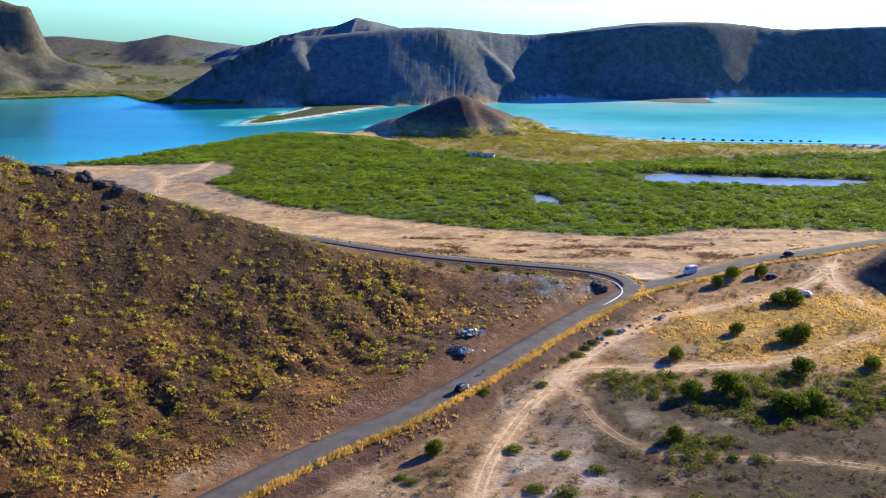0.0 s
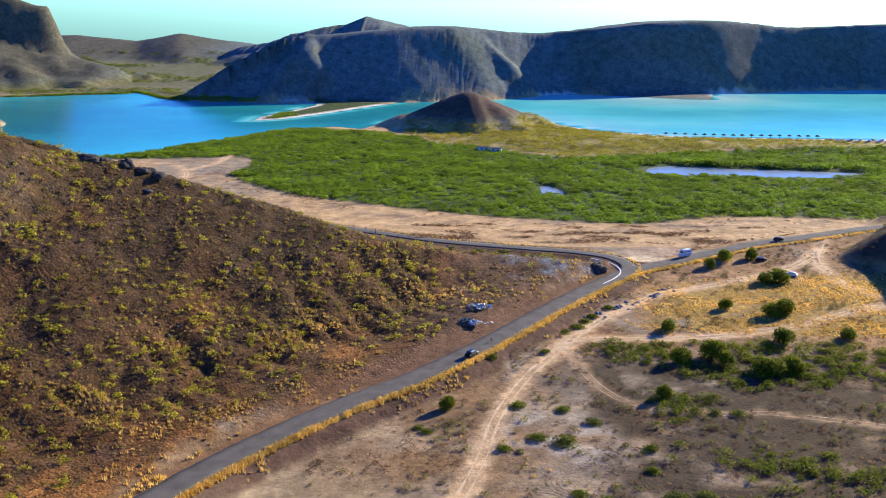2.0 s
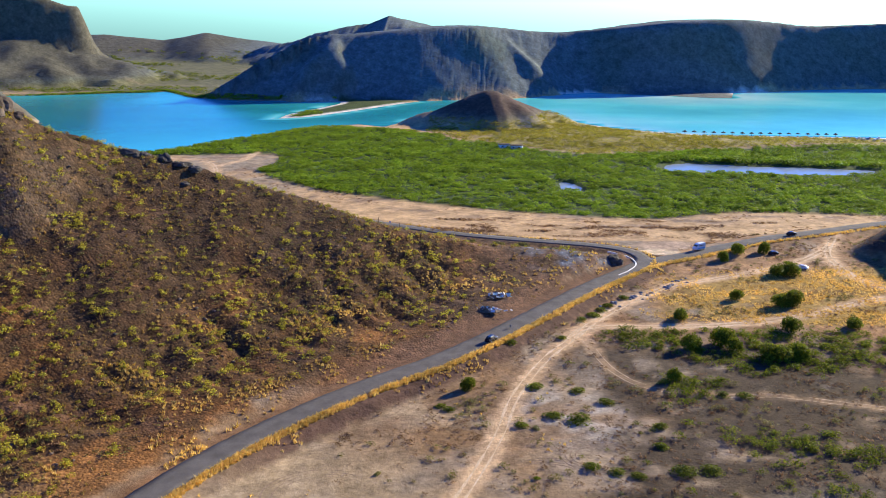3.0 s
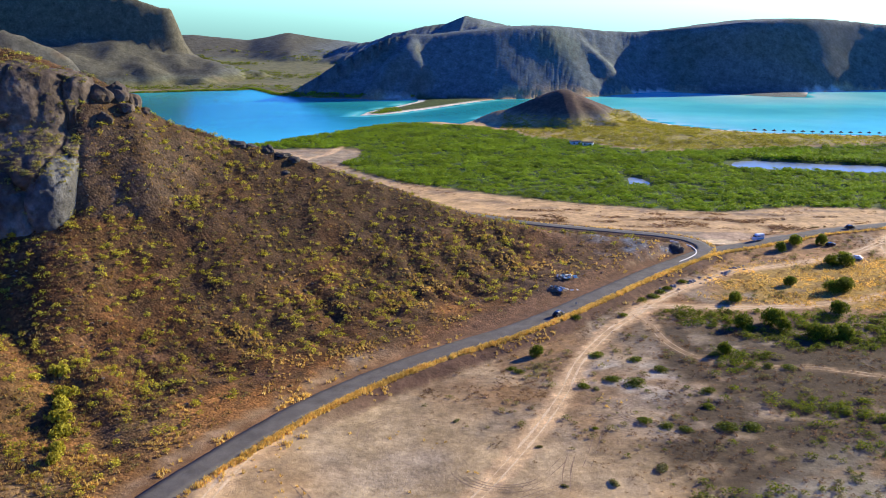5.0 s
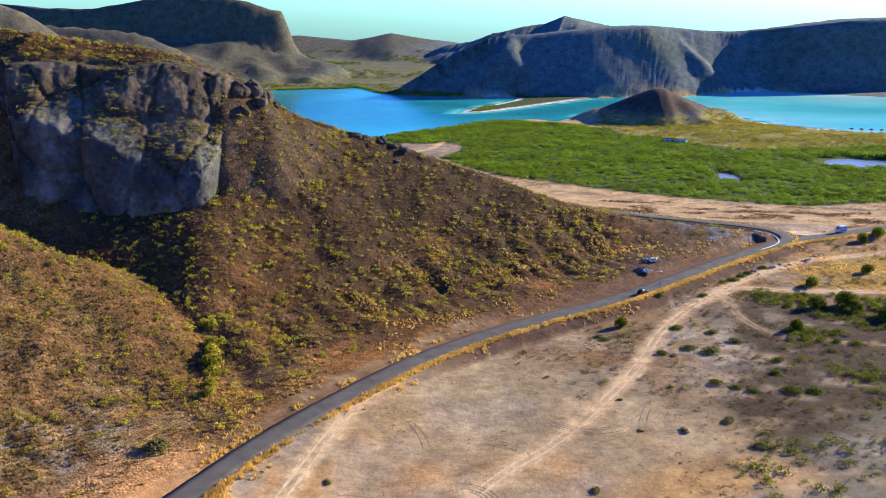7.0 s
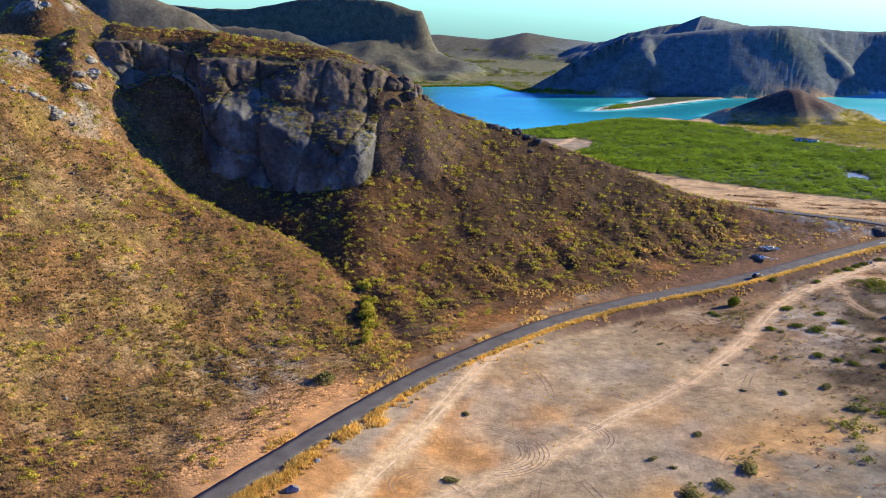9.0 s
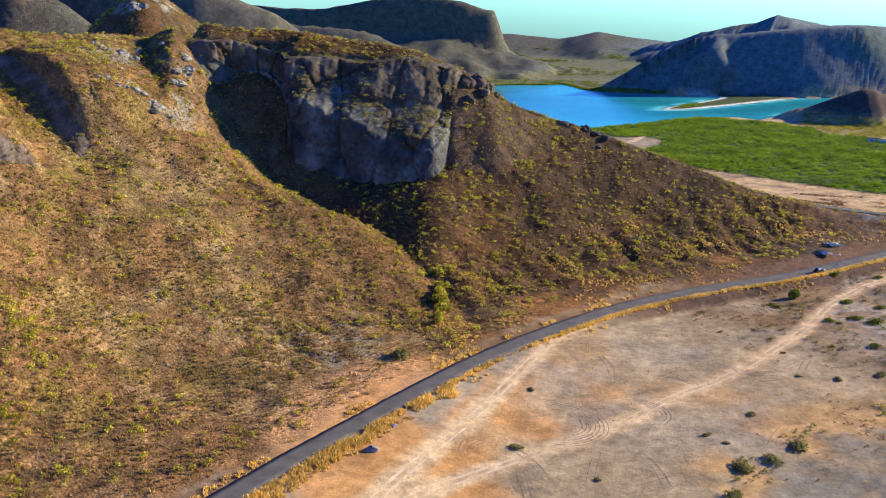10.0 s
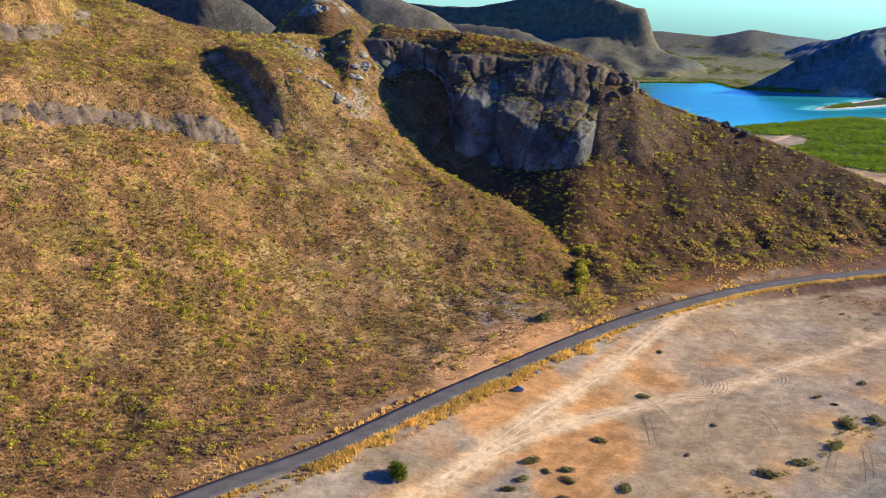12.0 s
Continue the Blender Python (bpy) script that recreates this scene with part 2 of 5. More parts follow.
# the crest of the near hill, from its nose by the junction up to the rock and on
CREST = [(46, 284, 5), (28, 277, 9.5), (8, 268, 12.5), (-15, 262, 16), (-37, 256, 23.5), (-62, 250, 32), (-80, 241, 41), (-96, 229, 52), (-109, 220, 61),
         (-119, 212, 66.5), (-129, 206, 69.5), (-140, 202, 73), (-152, 199, 78), (-176, 191, 82.5), (-206, 178, 87), (-230, 160, 90), (-246, 142, 89), (-258, 124, 86.5),
         (-268, 106, 87), (-282, 92, 92), (-302, 84, 101), (-330, 60, 120), (-380, 0, 145), (-450, -60, 160)]
GULLY = [(-88, 100, 4.5), (-104, 116, 8), (-138, 139, 17.5), (-158, 138, 21.5), (-176, 136, 29), (-191, 137, 40), (-203, 142, 52), (-212, 147, 64)]
# the rocky rib between the open slope and the alcove
SHOULDER = [(-140, 203, 73.5), (-131, 207, 66.5), (-124, 213, 59.6), (-116, 220, 53.6), (-108, 227, 48)]
RIB = [(-240, 152, 88), (-233, 147, 88), (-224, 134, 80), (-217, 123, 70), (-208, 112, 60), (-192, 104, 46), (-176, 100, 34)]
# the high cliff, from its nose on the crest round to the alcove: foot, rim with its height, then for each column the top of the
# lower wall, the height of the upper wall's foot, and how far back that stands between foot and rim
CLIFF_FOOT = [(-142, 202), (-133, 184), (-132, 172), (-139, 165), (-150, 161), (-162, 156), (-174, 152), (-184, 149), (-194, 161), (-206, 162), (-215, 153), (-219, 143)]
CLIFF_RIM = [(-138, 210, 62), (-135, 202, 68), (-138, 197, 71.5), (-144, 190, 73), (-153, 184, 75.5), (-166, 179, 76), (-180, 170, 77), (-192, 163, 78), (-200, 167, 80), (-209, 165, 82.5),
             (-219, 155, 84), (-227, 147, 84)]
CLIFF_STEPS = [(50, 54, 0.75), (48, 56, 0.75), (48, 58, 0.75), (48, 59, 0.7), (49, 60, 0.62), (54, 63, 0.5), (60, 66, 0.5), (62, 67, 0.45), (64, 68, 0.45), (66, 70, 0.4), (68, 73, 0.4), (72, 76, 0.5)]
CLIFF_FOOT, CLIFF_RIM, CLIFF_STEPS = smooth_line(CLIFF_FOOT, 3), smooth_line(CLIFF_RIM, 3), smooth_line(CLIFF_STEPS, 3)
# smaller rock steps in the slopes: foot line with the height of the step
BLUFFS = [
    smooth_line([(-211, 63, 4), (-212, 55, 8), (-218, 45, 10), (-226, 34, 9), (-234, 20, 7.5), (-240, 4, 8), (-246, -12, 7), (-254, -30, 5)], 3),
    smooth_line([(-204, 71, 3), (-211, 72, 8), (-221, 75, 12), (-233, 78, 12), (-246, 80, 8), (-262, 82, 4)], 3),
    smooth_line([(-300, 66, 4), (-290, 52, 7), (-285, 36, 9), (-283, 20, 8), (-287, 4, 6), (-296, -10, 4)], 3)]
SHORE_NEAR = [(-1500, 430), (-600, 470), (-330, 500), (-252, 514), (-222, 518), (-197, 539), (-176, 578), (-151, 621), (-140, 642), (-125, 664), (-113, 668), (-95, 680),
              (-74, 668), (-62, 700), (-42, 745), (0, 772), (44, 762), (68, 724), (84, 698), (102, 675), (149, 649), (194, 645), (252, 644), (298, 643), (600, 640), (1500, 700)]
SHORE_FAR = [(1600, 1250), (900, 1130), (490, 1073), (385, 1044), (291, 998), (271, 995), (252, 927), (222, 929), (170, 951), (115, 967), (79, 944), (46, 906),
             (-15, 897), (-45, 886), (-57, 861), (-80, 824), (-111, 768), (-140, 723), (-164, 706), (-162, 738), (-146, 782), (-132, 828), (-134, 846), (-188, 844), (-240, 848), (-283, 868),
             (-325, 924), (-340, 910), (-377, 894), (-420, 871), (-700, 800), (-1500, 760)]
SEA = SHORE_NEAR + SHORE_FAR
POND = [(106, 511), (121, 519), (156, 512), (186, 508), (226, 504), (217, 488), (183, 483), (148, 485), (113, 487), (103, 492)]
CREEK = [(39, 453), (47, 449), (53, 433), (49, 425), (39, 430)]
MANGROVE_EDGE = [(-250, 512), (-197, 512), (-126, 525), (-118, 500), (-123, 465), (-109, 442), (-76, 411), (-49, 397), (-24, 385), (12, 370), (45, 362), (74, 358), (100, 372), (118, 379), (177, 376),
                 (420, 420), (420, 606), (278, 598), (175, 578), (111, 556), (66, 542), (34, 560), (7, 581), (-14, 592), (-30, 625), (-60, 645), (-110, 662), (-130, 655), (-145, 630), (-155, 612), (-180, 570), (-202, 535), (-226, 515)]
TRACKS = [  # dirt tracks: half-width, then the way
    (1.5, [(-72, -60), (-69, -35), (-65, -9), (-59, 9), (-42, 39), (-32, 55), (-23, 76), (-12, 97), (-3, 122), (4, 146), (8, 166), (16, 189), (25, 206), (38, 229), (60, 256), (81, 268), (109, 287), (128, 308), (140, 330)]),
    (1.5, [(-57, 112), (-60, 100), (-62, 83), (-63, 45), (-66, 11), (-68, -34)]),
    (1.8, [(22, 200), (29, 214), (43, 217), (72, 221), (97, 231), (122, 247), (160, 262)]),
    (0.5, [(28, 208), (33, 184), (42, 173), (60, 170), (73, 170), (110, 160)]),
    (1.8, [(134, 318), (127, 301), (125, 281), (129, 262), (150, 240)]),
    (2.6, [(-205, 505), (-165, 500), (-147, 470), (-141, 439), (-120, 400), (-90, 372)]),
    (2.0, [(-150, 478), (-140, 500), (-138, 530)])]
RIDGES = [  # crest line, slope of its sides, steepness near the top
    ([(-283, 868, 0), (-247, 861, 17), (-200, 880, 42), (-170, 904, 57), (-129, 941, 60), (-64, 967, 66.5), (-7, 999, 67.5), (85, 1046, 60), (199, 1073, 73), (285, 1072, 75.2), (340, 1092, 71.8), (388, 1112, 68), (515, 1150, 72.5), (820, 1225, 84), (1300, 1320, 90)], 0),
    ([(-150, 926, 60), (-148, 893, 50), (-130, 877, 30), (-112, 864, 2)], 1.0),
    ([(-7, 999, 67.5), (25, 978, 53), (54, 956, 30), (78, 940, 1)], 1.0),
    ([(-170, 1400, 60), (-140, 1400, 72), (-100, 1420, 62)], 0.3),
    ([(-40, 690, 9), (-14, 690, 20), (2, 693, 25.5), (10, 694, 25.5), (26, 697, 18), (48, 708, 9)], 0.5),
    ([(8, 693, 25.5), (26, 676, 17), (44, 660, 5)], 0.6),
    ([(-800, 1500, 34), (-595, 1460, 38), (-512, 1480, 29), (-449, 1500, 41), (-380, 1520, 30), (-310, 1540, 21), (-200, 1560, 20)], 0.16),
    ([(-302, 207, 104), (-286, 187, 100), (-275, 178, 91)], 1.1),
    ([(-720, 235, 138), (-560, 275, 126), (-490, 300, 114), (-466, 318, 96), (-440, 335, 70)], 2.2),
    ([(-640, 400, 128), (-540, 430, 116), (-470, 450, 108), (-440, 468, 98), (-418, 482, 88), (-402, 493, 74), (-385, 505, 52)], 2.0),
    ([(190, 318, 30), (165, 309, 16), (147, 304, 8), (134, 302, 2)], 0.7),
    # added ridge out of view in the east; its shadow falls to the west
    ([(190, 318, 30), (204, 276, 44), (214, 260, 52), (222, 240, 58), (228, 140, 62), (230, 60, 62), (232, -60, 60), (234, -220, 58)], 1.25)]
# where the far ridge rises from the shore
RIDGE_FOOT = smooth_line([(-330, 925), (-300, 884), (-283, 871), (-240, 852), (-188, 848), (-134, 850), (-100, 857), (-57, 864), (-15, 878), (30, 897), (60, 925), (79, 946), (115, 970), (160, 974), (215, 976), (262, 987),
                          (310, 1006), (385, 1048), (490, 1077), (900, 1134), (1600, 1254)], 4)
MESA = [(-1100, 900, 90), (-900, 930, 100), (-720, 940, 84), (-667, 958, 84), (-615, 985, 94), (-561, 1012, 99), (-506, 1037, 92), (-474, 1053, 80)]
SPUR = [(-800, 480, 110), (-640, 540, 95), (-520, 590, 80), (-450, 618, 74), (-420, 632, 70), (-385, 648, 52), (-374, 654, 36)]


def hill_profile(u):
    return np.interp(u, [0, 20, 45, 60, 75, 90, 100, 115, 130, 150, 200, 300, 600], [0, 0.9, 4.5, 10, 17.5, 26, 32, 42, 52, 64, 90, 122, 170])


def land(x, y, fine=True):
    """Height of the ground."""
    x, y = np.asarray(x, float), np.asarray(y, float)
    valley = np.interp(y, [-150, 40, 160, 260, 330, 380, 470, 2500], [0.9, 0.9, 1.9, 2.5, 2.4, 1.1, 0.8, 1.0])
    valley = valley + 0.30 * fbm(x, y, 18, 4, 3)
    shore = ring_distance(x, y, SEA)
    base = np.minimum(valley, np.maximum(0.055 * shore - 0.05, -5.0))
    base = base + 1.6 * step(10, 60, shore) * step(560, 600, y) * step(-20, 30, x) * (1 + 0.7 * fbm(x, y, 22, 3, 5)) * step(900, 600, y)
    base = base + step(900, 1500, y) * 6 * step(20, 200, shore)
    for ring in (POND, CREEK):
        base = mixed(base, -0.6, step(2.0, -2.0, ring_distance(x, y, ring, 60)))
    # near hill
    d, side, way, zr, shift = along(x, y, ROAD, 700)
    left = d * side
    base = mixed(base, zr - 0.5, step(34, 8, d) * (left < 0) * step(150, 95, y))
    rough = fbm(x, y, 34, 5, 9)
    hill = zr - 0.15 + hill_profile(np.maximum(left - 7 + shift + 4.5 * rough * step(20, 60, left), 0))
    hill = hill + 1.3 * fbm(x, y, 9, 4, 13) * step(18, 50, left)
    gullies = fbm(x + 0.4 * y, y - 0.3 * x, 12, 3, 21, True)
    hill = hill - (1.5 * gullies * step(10, 30, left) + 1.9 * step(0.5, 0.95, fbm(way + 5 * rough, left * 0.35, 7, 4, 23, True)) * step(1.5, 5.0, hill - zr) * step(60, 35, left) * step(10, -5, x)) * step(90, 40, left)
    dc, sc, wc, zc = along(x, y, CREST, 900)
    cap = zc + np.where(sc > 0, 0.35 * dc, -0.62 * dc) + 1.4 * fbm(x, y, 14, 4, 15)
    dg, sg, wg, zg = along(x, y, GULLY, 400)
    hill = soft_min(hill, zg + np.where(sg > 0, 0.55, 0.62) * dg + 1.2 * fbm(x, y, 10, 4, 17) + 200 * step(60, 110, dg), 5.0)
    df, du = along(x, y, CLIFF_FOOT, 300)[0], along(x, y, CLIFF_RIM, 300)
    within = inside(x, y, np.vstack([CLIFF_FOOT, CLIFF_RIM[::-1, :2]]))
    hill = np.where(within, mixed(hill, du[3] - 2.5, step(0.86, 1.0, df / (df + du[0] + 1e-6))), hill)
    behind, long = -du[0] * du[1], np.hypot(*np.diff(CLIFF_RIM[:, :2], axis=0).T).sum()
    wall = step(0.0, 1.0, behind) * step(0.0, 4.0, du[2]) * step(long, long - 8, du[2]) * step(230, 200, behind)
    top = np.minimum(du[3] - 0.5 + 0.5 * behind + 1.6 * fbm(x, y, 16, 4, 19), cap + 1)
    hill = mixed(hill, np.maximum(hill, top), wall)
    for line, far, near in ((RIB, 0.95, 0.45), (SHOULDER, 0.6, 0.6)):
        di, si, wi, zi = along(x, y, line, 60)
        hill = np.where(di < 40, np.maximum(hill, zi - np.where(si > 0, far, near) * di - 0.022 * di * di + 1.2 * fbm(x, y, 8, 4, 25)), hill)
    for line in BLUFFS:
        db, sb, wb, rise = along(x, y, line, 60)
        total = np.hypot(*np.diff(line[:, :2], axis=0).T).sum()
        hill = hill + rise * step(1.0, 5.5, -db * sb) * step(50, 14, -db * sb) * step(0, 16, wb) * step(total, total - 14, wb) * (db < 59)
    hill = np.where((left > 0) & (x < 70) & (d < 690) & (dc < 890), soft_min(hill, cap, 3.0), -50)
    z = np.maximum(base, hill)
    # far ridges
    for line, slope in RIDGES:
        if not slope:
            line = smooth_line(line, 3)
        dr, sr, wr, zc2 = along(x, y, line, 700)
        if slope:
            dr = np.where(dr < 300, np.sqrt(dr * dr + 64) - 8, dr)
        grooves = fbm(x, y, 75, 2, 31, True) - 0.5
        if slope:
            h = zc2 - slope * dr * (1 + 0.25 * fbm(x, y, 80, 3, 27)) + 0.16 * np.minimum(dr, 60) * grooves * np.clip(zc2 / 60, 0, 1)
            h = h + 0.3 * np.minimum(dr, 22) * (fbm(x, y, 26, 4, 39, True) - 0.6) * np.clip(zc2 / 60, 0, 1)
        else:  # falls to the shore
            dfoot, sfoot, _ = along(x, y, RIDGE_FOOT, 700)
            room = dfoot * sfoot
            rise = np.interp(x, [-190, -150, 100, 160, 220], [1.0, 0.85, 0.85, 1.15, 1.3])
            h = rise * room + 4.0 * (fbm(x, y, 110, 2, 31, True) - 0.6) * step(0, 25, room) * step(0, 30, dr) + 3.0 * fbm(x, y, 34, 4, 38) * step(0, 15, room) * step(0, 20, dr)
            h = np.where(sr > 0, zc2 - 0.45 * dr, soft_min(h, zc2 - 0.04 * dr, 4.0))
            h = np.where((room > 0) & (dr < 330), np.minimum(h, 1.6 * room), -50)
        z = np.maximum(z, np.where(dr < 690, h, -50))
    dm, sm, wm, zm = along(x, y, MESA, 900)
    cliff = np.where(dm < 9, 0.08 * dm, np.where(dm < 27, 0.7 + 2.9 * (dm - 9), 52.9 + 0.40 * (dm - 27)))
    h = zm + 3 - cliff * (1 + 0.22 * fbm(x, y, 60, 4, 33)) + 3 * (fbm(x, y, 40, 4, 35, True) - 0.5)
    z = np.maximum(z, np.where(dm < 880, h, -50))
    ds, ss, ws, zs = along(x, y, SPUR, 700)
    z = np.maximum(z, np.where(ds < 680, zs - 0.95 * ds + 0.22 * np.minimum(ds, 80) * (fbm(x, y, 60, 5, 37, True) - 0.5), -50))
    # bed and banks of the roads
    for line, half in ((ROAD, 3.5), (ROAD_EAST, 3.4), (ROAD_NORTH, 3.1)):
        got = along(x, y, line, 14)
        t = step(half + (6.5 if line is not ROAD_NORTH else 4.5), half + 0.9, got[0])
        z = mixed(z, got[3] - 0.12, np.where(got[0] < 13.9, t, 0))
    far_off = np.hypot(x, y)
    return z - 0.05 * np.maximum(far_off - 1900, 0)


def soil(x, y, z, slope):
    """Colour of the bare ground, with haze on the far hills and some shade put in."""
    n1, n2, n3 = fbm(x, y, 26, 5, 41), fbm(x, y, 7, 4, 43), fbm(x, y, 70, 4, 45)
    c = np.ones((*x.shape, 3)) * np.array((0.36, 0.262, 0.15))

    def lay(colour, t):
        c[:] = c + (np.array(colour) - c) * np.clip(t, 0, 1)[..., None]
    lay((0.42, 0.318, 0.195), step(0.0, 0.5, n1))
    lay((0.215, 0.130, 0.068), 0.92 * step(112, 150, y + 0.35 * x + 18 * n1) * step(400, 330, y))
    lay((0.30, 0.175, 0.078), 0.8 * step(112, 150, y + 0.35 * x) * step(400, 330, y) * step(0.05, 0.35, fbm(x, y, 11, 4, 58)))
    lay((0.29, 0.235, 0.17), 0.85 * step(0.05, 0.45, n3 - 0.3 * n2))
    lay((0.54, 0.265, 0.085), 0.85 * step(-0.1, 0.3, fbm(x + 0.5 * y, y, 26, 4, 55)) * step(120, 40, y))
    lay((0.33, 0.262, 0.19), 0.75 * step(0.0, 0.35, fbm(x, y, 34, 4, 57)) * step(30, 70, y) * step(190, 150, y))
    lay((0.46, 0.345, 0.21), 0.6 * step(0.1, 0.4, fbm(x, y, 17, 4, 59)) * step(15, 60, y) * step(190, 160, y))
    lay((0.47, 0.43, 0.36), 0.85 * step(18, 5, np.hypot(x - 22, (y - 158) * 0.8)) * step(-0.3, 0.2, n2))
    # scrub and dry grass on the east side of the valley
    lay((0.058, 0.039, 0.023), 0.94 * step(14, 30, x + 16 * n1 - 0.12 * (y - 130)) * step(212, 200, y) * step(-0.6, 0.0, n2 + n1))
    east = (along(x, y, ROAD, 300)[1] < 0) * step(196, 214, y + 4 * n1) * step(345, 325, y) * step(20, 26, x)
    lay((0.33, 0.185, 0.085), 0.85 * east * step(-0.7, 0.1, n1 + 0.5 * n2))
    field = step(40, 55, x + 8 * n1 - 0.25 * (y - 215)) * step(220, 226, y + 5 * n1) * step(272, 258, y - 0.25 * (x - 60) + 5 * n1)
    lay((0.35, 0.225, 0.062), field * step(-0.75, -0.25, n2 + 0.6 * n1))
    wash = along(x, y, [(60, 130), (34, 98), (12, 74), (0, 48), (-7, 22), (-14, -5), (-20, -60)], 200)
    beyond = step(-2, 8, -wash[0] * np.where(wash[1] > 0, 1, -1) * -1 + 4 * n2) * step(140, 110, y)
    lay((0.28, 0.245, 0.185), 0.75 * beyond * step(-0.5, 0.1, n1 + n2))
    lay((0.60, 0.32, 0.10), 0.6 * step(0.12, 0.4, fbm(x * 0.8 + y * 0.4, y, 15, 4, 56)) * step(16, 4, wash[0]) * step(100, 80, y))
    # sand flats and the mangrove floor
    edge = ring_distance(x, y, MANGROVE_EDGE)
    flat = np.where(y > 316, step(0, 10, y - np.interp(x, [-150, -42, 26, 56, 110, 280], [395, 340, 312, 300, 322, 384])), 0)
    lay((0.50, 0.33, 0.165), flat)
    lay((0.31, 0.245, 0.165), flat * step(-70, -110, x) * step(-0.5, 0.2, n1 + n2))
    lay((0.27, 0.19, 0.125), flat * step(0.05, 0.4, fbm(x, y * 2.2, 14, 4, 47)) * step(26, 10, np.abs(edge)))
    lay((0.055, 0.085, 0.018), step(2, -4, edge))
    # dunes and beaches
    shore = ring_distance(x, y, SEA)
    dunes = step(0, 8, edge) * step(535, 560, y) * step(-40, 20, x) * step(900, 700, y)
    lay((0.30, 0.245, 0.075), dunes)
    lay((0.58, 0.47, 0.27), dunes * step(0.4, 0.7, n2 + 0.5 * n1))
    lay((0.33, 0.21, 0.13), dunes * step(180, 230, x) * step(0.0, 0.3, n1))
    lay((0.05, 0.075, 0.022), step(690, 720, y) * step(880, 860, y) * step(-60, -80, x) * step(-175, -165, x) * step(0, 2, shore))
    sandy = np.maximum(step(60, 90, x) * step(800, 750, y), np.maximum(step(-50, -60, x) * step(-170, -160, x) * step(700, 703, y) * step(848, 842, y) * (x + 0.62 * (y - 706) > -158), step(76, 84, x) * step(930, 940, y) * step(130, 110, x)))
    lay((0.70, 0.64, 0.54), step(9, 5, shore) * step(-8, 0, shore) * sandy)
    # far plain, and hills with distance haze mixed into their colour
    lay((0.15, 0.145, 0.07), step(860, 930, y) * step(-150, -260, x))
    lay((0.36, 0.27, 0.17), step(860, 930, y) * step(-150, -260, x) * step(0.1, 0.4, fbm(x, y * 2, 160, 4, 49)))
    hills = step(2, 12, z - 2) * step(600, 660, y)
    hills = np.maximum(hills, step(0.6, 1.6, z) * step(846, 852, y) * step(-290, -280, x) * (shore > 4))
    # bluish grey of hazy distance, put into the hills' base colour
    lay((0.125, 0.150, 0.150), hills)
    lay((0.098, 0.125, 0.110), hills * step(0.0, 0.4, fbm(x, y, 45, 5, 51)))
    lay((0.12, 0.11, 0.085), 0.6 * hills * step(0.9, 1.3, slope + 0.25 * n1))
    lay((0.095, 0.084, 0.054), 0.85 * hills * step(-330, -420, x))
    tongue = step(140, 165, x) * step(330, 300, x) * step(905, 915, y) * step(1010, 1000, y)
    # the low tongue takes the same painted haze tone
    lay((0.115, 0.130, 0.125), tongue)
    lay((0.74, 0.68, 0.58), tongue * step(258, 266, x) * step(2.2, 1.2, z) * step(952, 962, y))
    cone = hills * step(80, 60, np.hypot(x - 5, y - 690))
    lay((0.095, 0.062, 0.045), cone)
    # near hill
    d, side, way, zr, shift = along(x, y, ROAD, 700)
    left = d * side
    up = step(4.5, 11, left + 4 * n2) * step(-1.2, -0.5, z - 3.8) * step(420, 390, y)
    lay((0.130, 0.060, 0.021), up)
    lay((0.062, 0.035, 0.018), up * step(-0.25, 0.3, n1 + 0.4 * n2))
    lay((0.15, 0.08, 0.046), 0.6 * up * step(0.25, 0.55, n2))
    lay((0.27, 0.12, 0.036), up * step(-0.05, 0.3, fbm(x, y, 24, 4, 53)) * step(60, 30, left))
    lay((0.16, 0.11, 0.07), 0.7 * up * step(0.8, 1.4, slope))
    lay((0.20, 0.225, 0.26), up * step(30, 12, np.hypot(x - 33, y - 271)) * step(-0.45, 0.1, n1 + n2))
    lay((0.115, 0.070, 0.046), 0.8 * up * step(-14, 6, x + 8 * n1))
    lay((0.17, 0.20, 0.24), 0.85 * up * step(26, 10, np.hypot(x - 32, y - 270)) * step(-0.45, 0.1, n1 + n2))
    # dark stones towards the west crest, deepened by shade put into the colour
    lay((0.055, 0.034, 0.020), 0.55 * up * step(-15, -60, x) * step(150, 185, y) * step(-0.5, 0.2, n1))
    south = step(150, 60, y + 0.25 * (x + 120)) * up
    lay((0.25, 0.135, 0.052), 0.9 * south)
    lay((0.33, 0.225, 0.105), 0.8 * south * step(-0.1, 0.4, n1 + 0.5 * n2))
    lay((0.095, 0.062, 0.038), step(3.2, 5.5, z) * step(122, 130, x) * step(420, 380, y))
    lay((0.32, 0.165, 0.065), 0.6 * south * step(50, -10, y))
    lay((0.095, 0.055, 0.024), 0.68 * up * step(-0.05, 0.25, fbm(x, y, 5, 3, 65)))
    lay((0.24, 0.17, 0.04), 0.5 * south * step(0.05, 0.3, fbm(x, y, 8, 3, 67)) * step(30, 45, left))
    lay((0.36, 0.30, 0.22), 0.6 * south * step(24, 8, np.hypot(x + 112, y - 62)) * step(0.0, 0.3, fbm(x, y, 4, 3, 69)))
    back = step(-310, -330, x) * step(170, 200, y) * step(760, 700, y) * step(0.5, 3, z)
    lay((0.085, 0.083, 0.066), 0.9 * back)
    lay((0.115, 0.085, 0.055), 0.8 * back * step(0.0, 0.4, n1 + 0.4 * n2))
    crag = step(26, 12, np.hypot(x + 286, (y - 188) * 0.8)) * step(92, 96, z + 2 * n2)
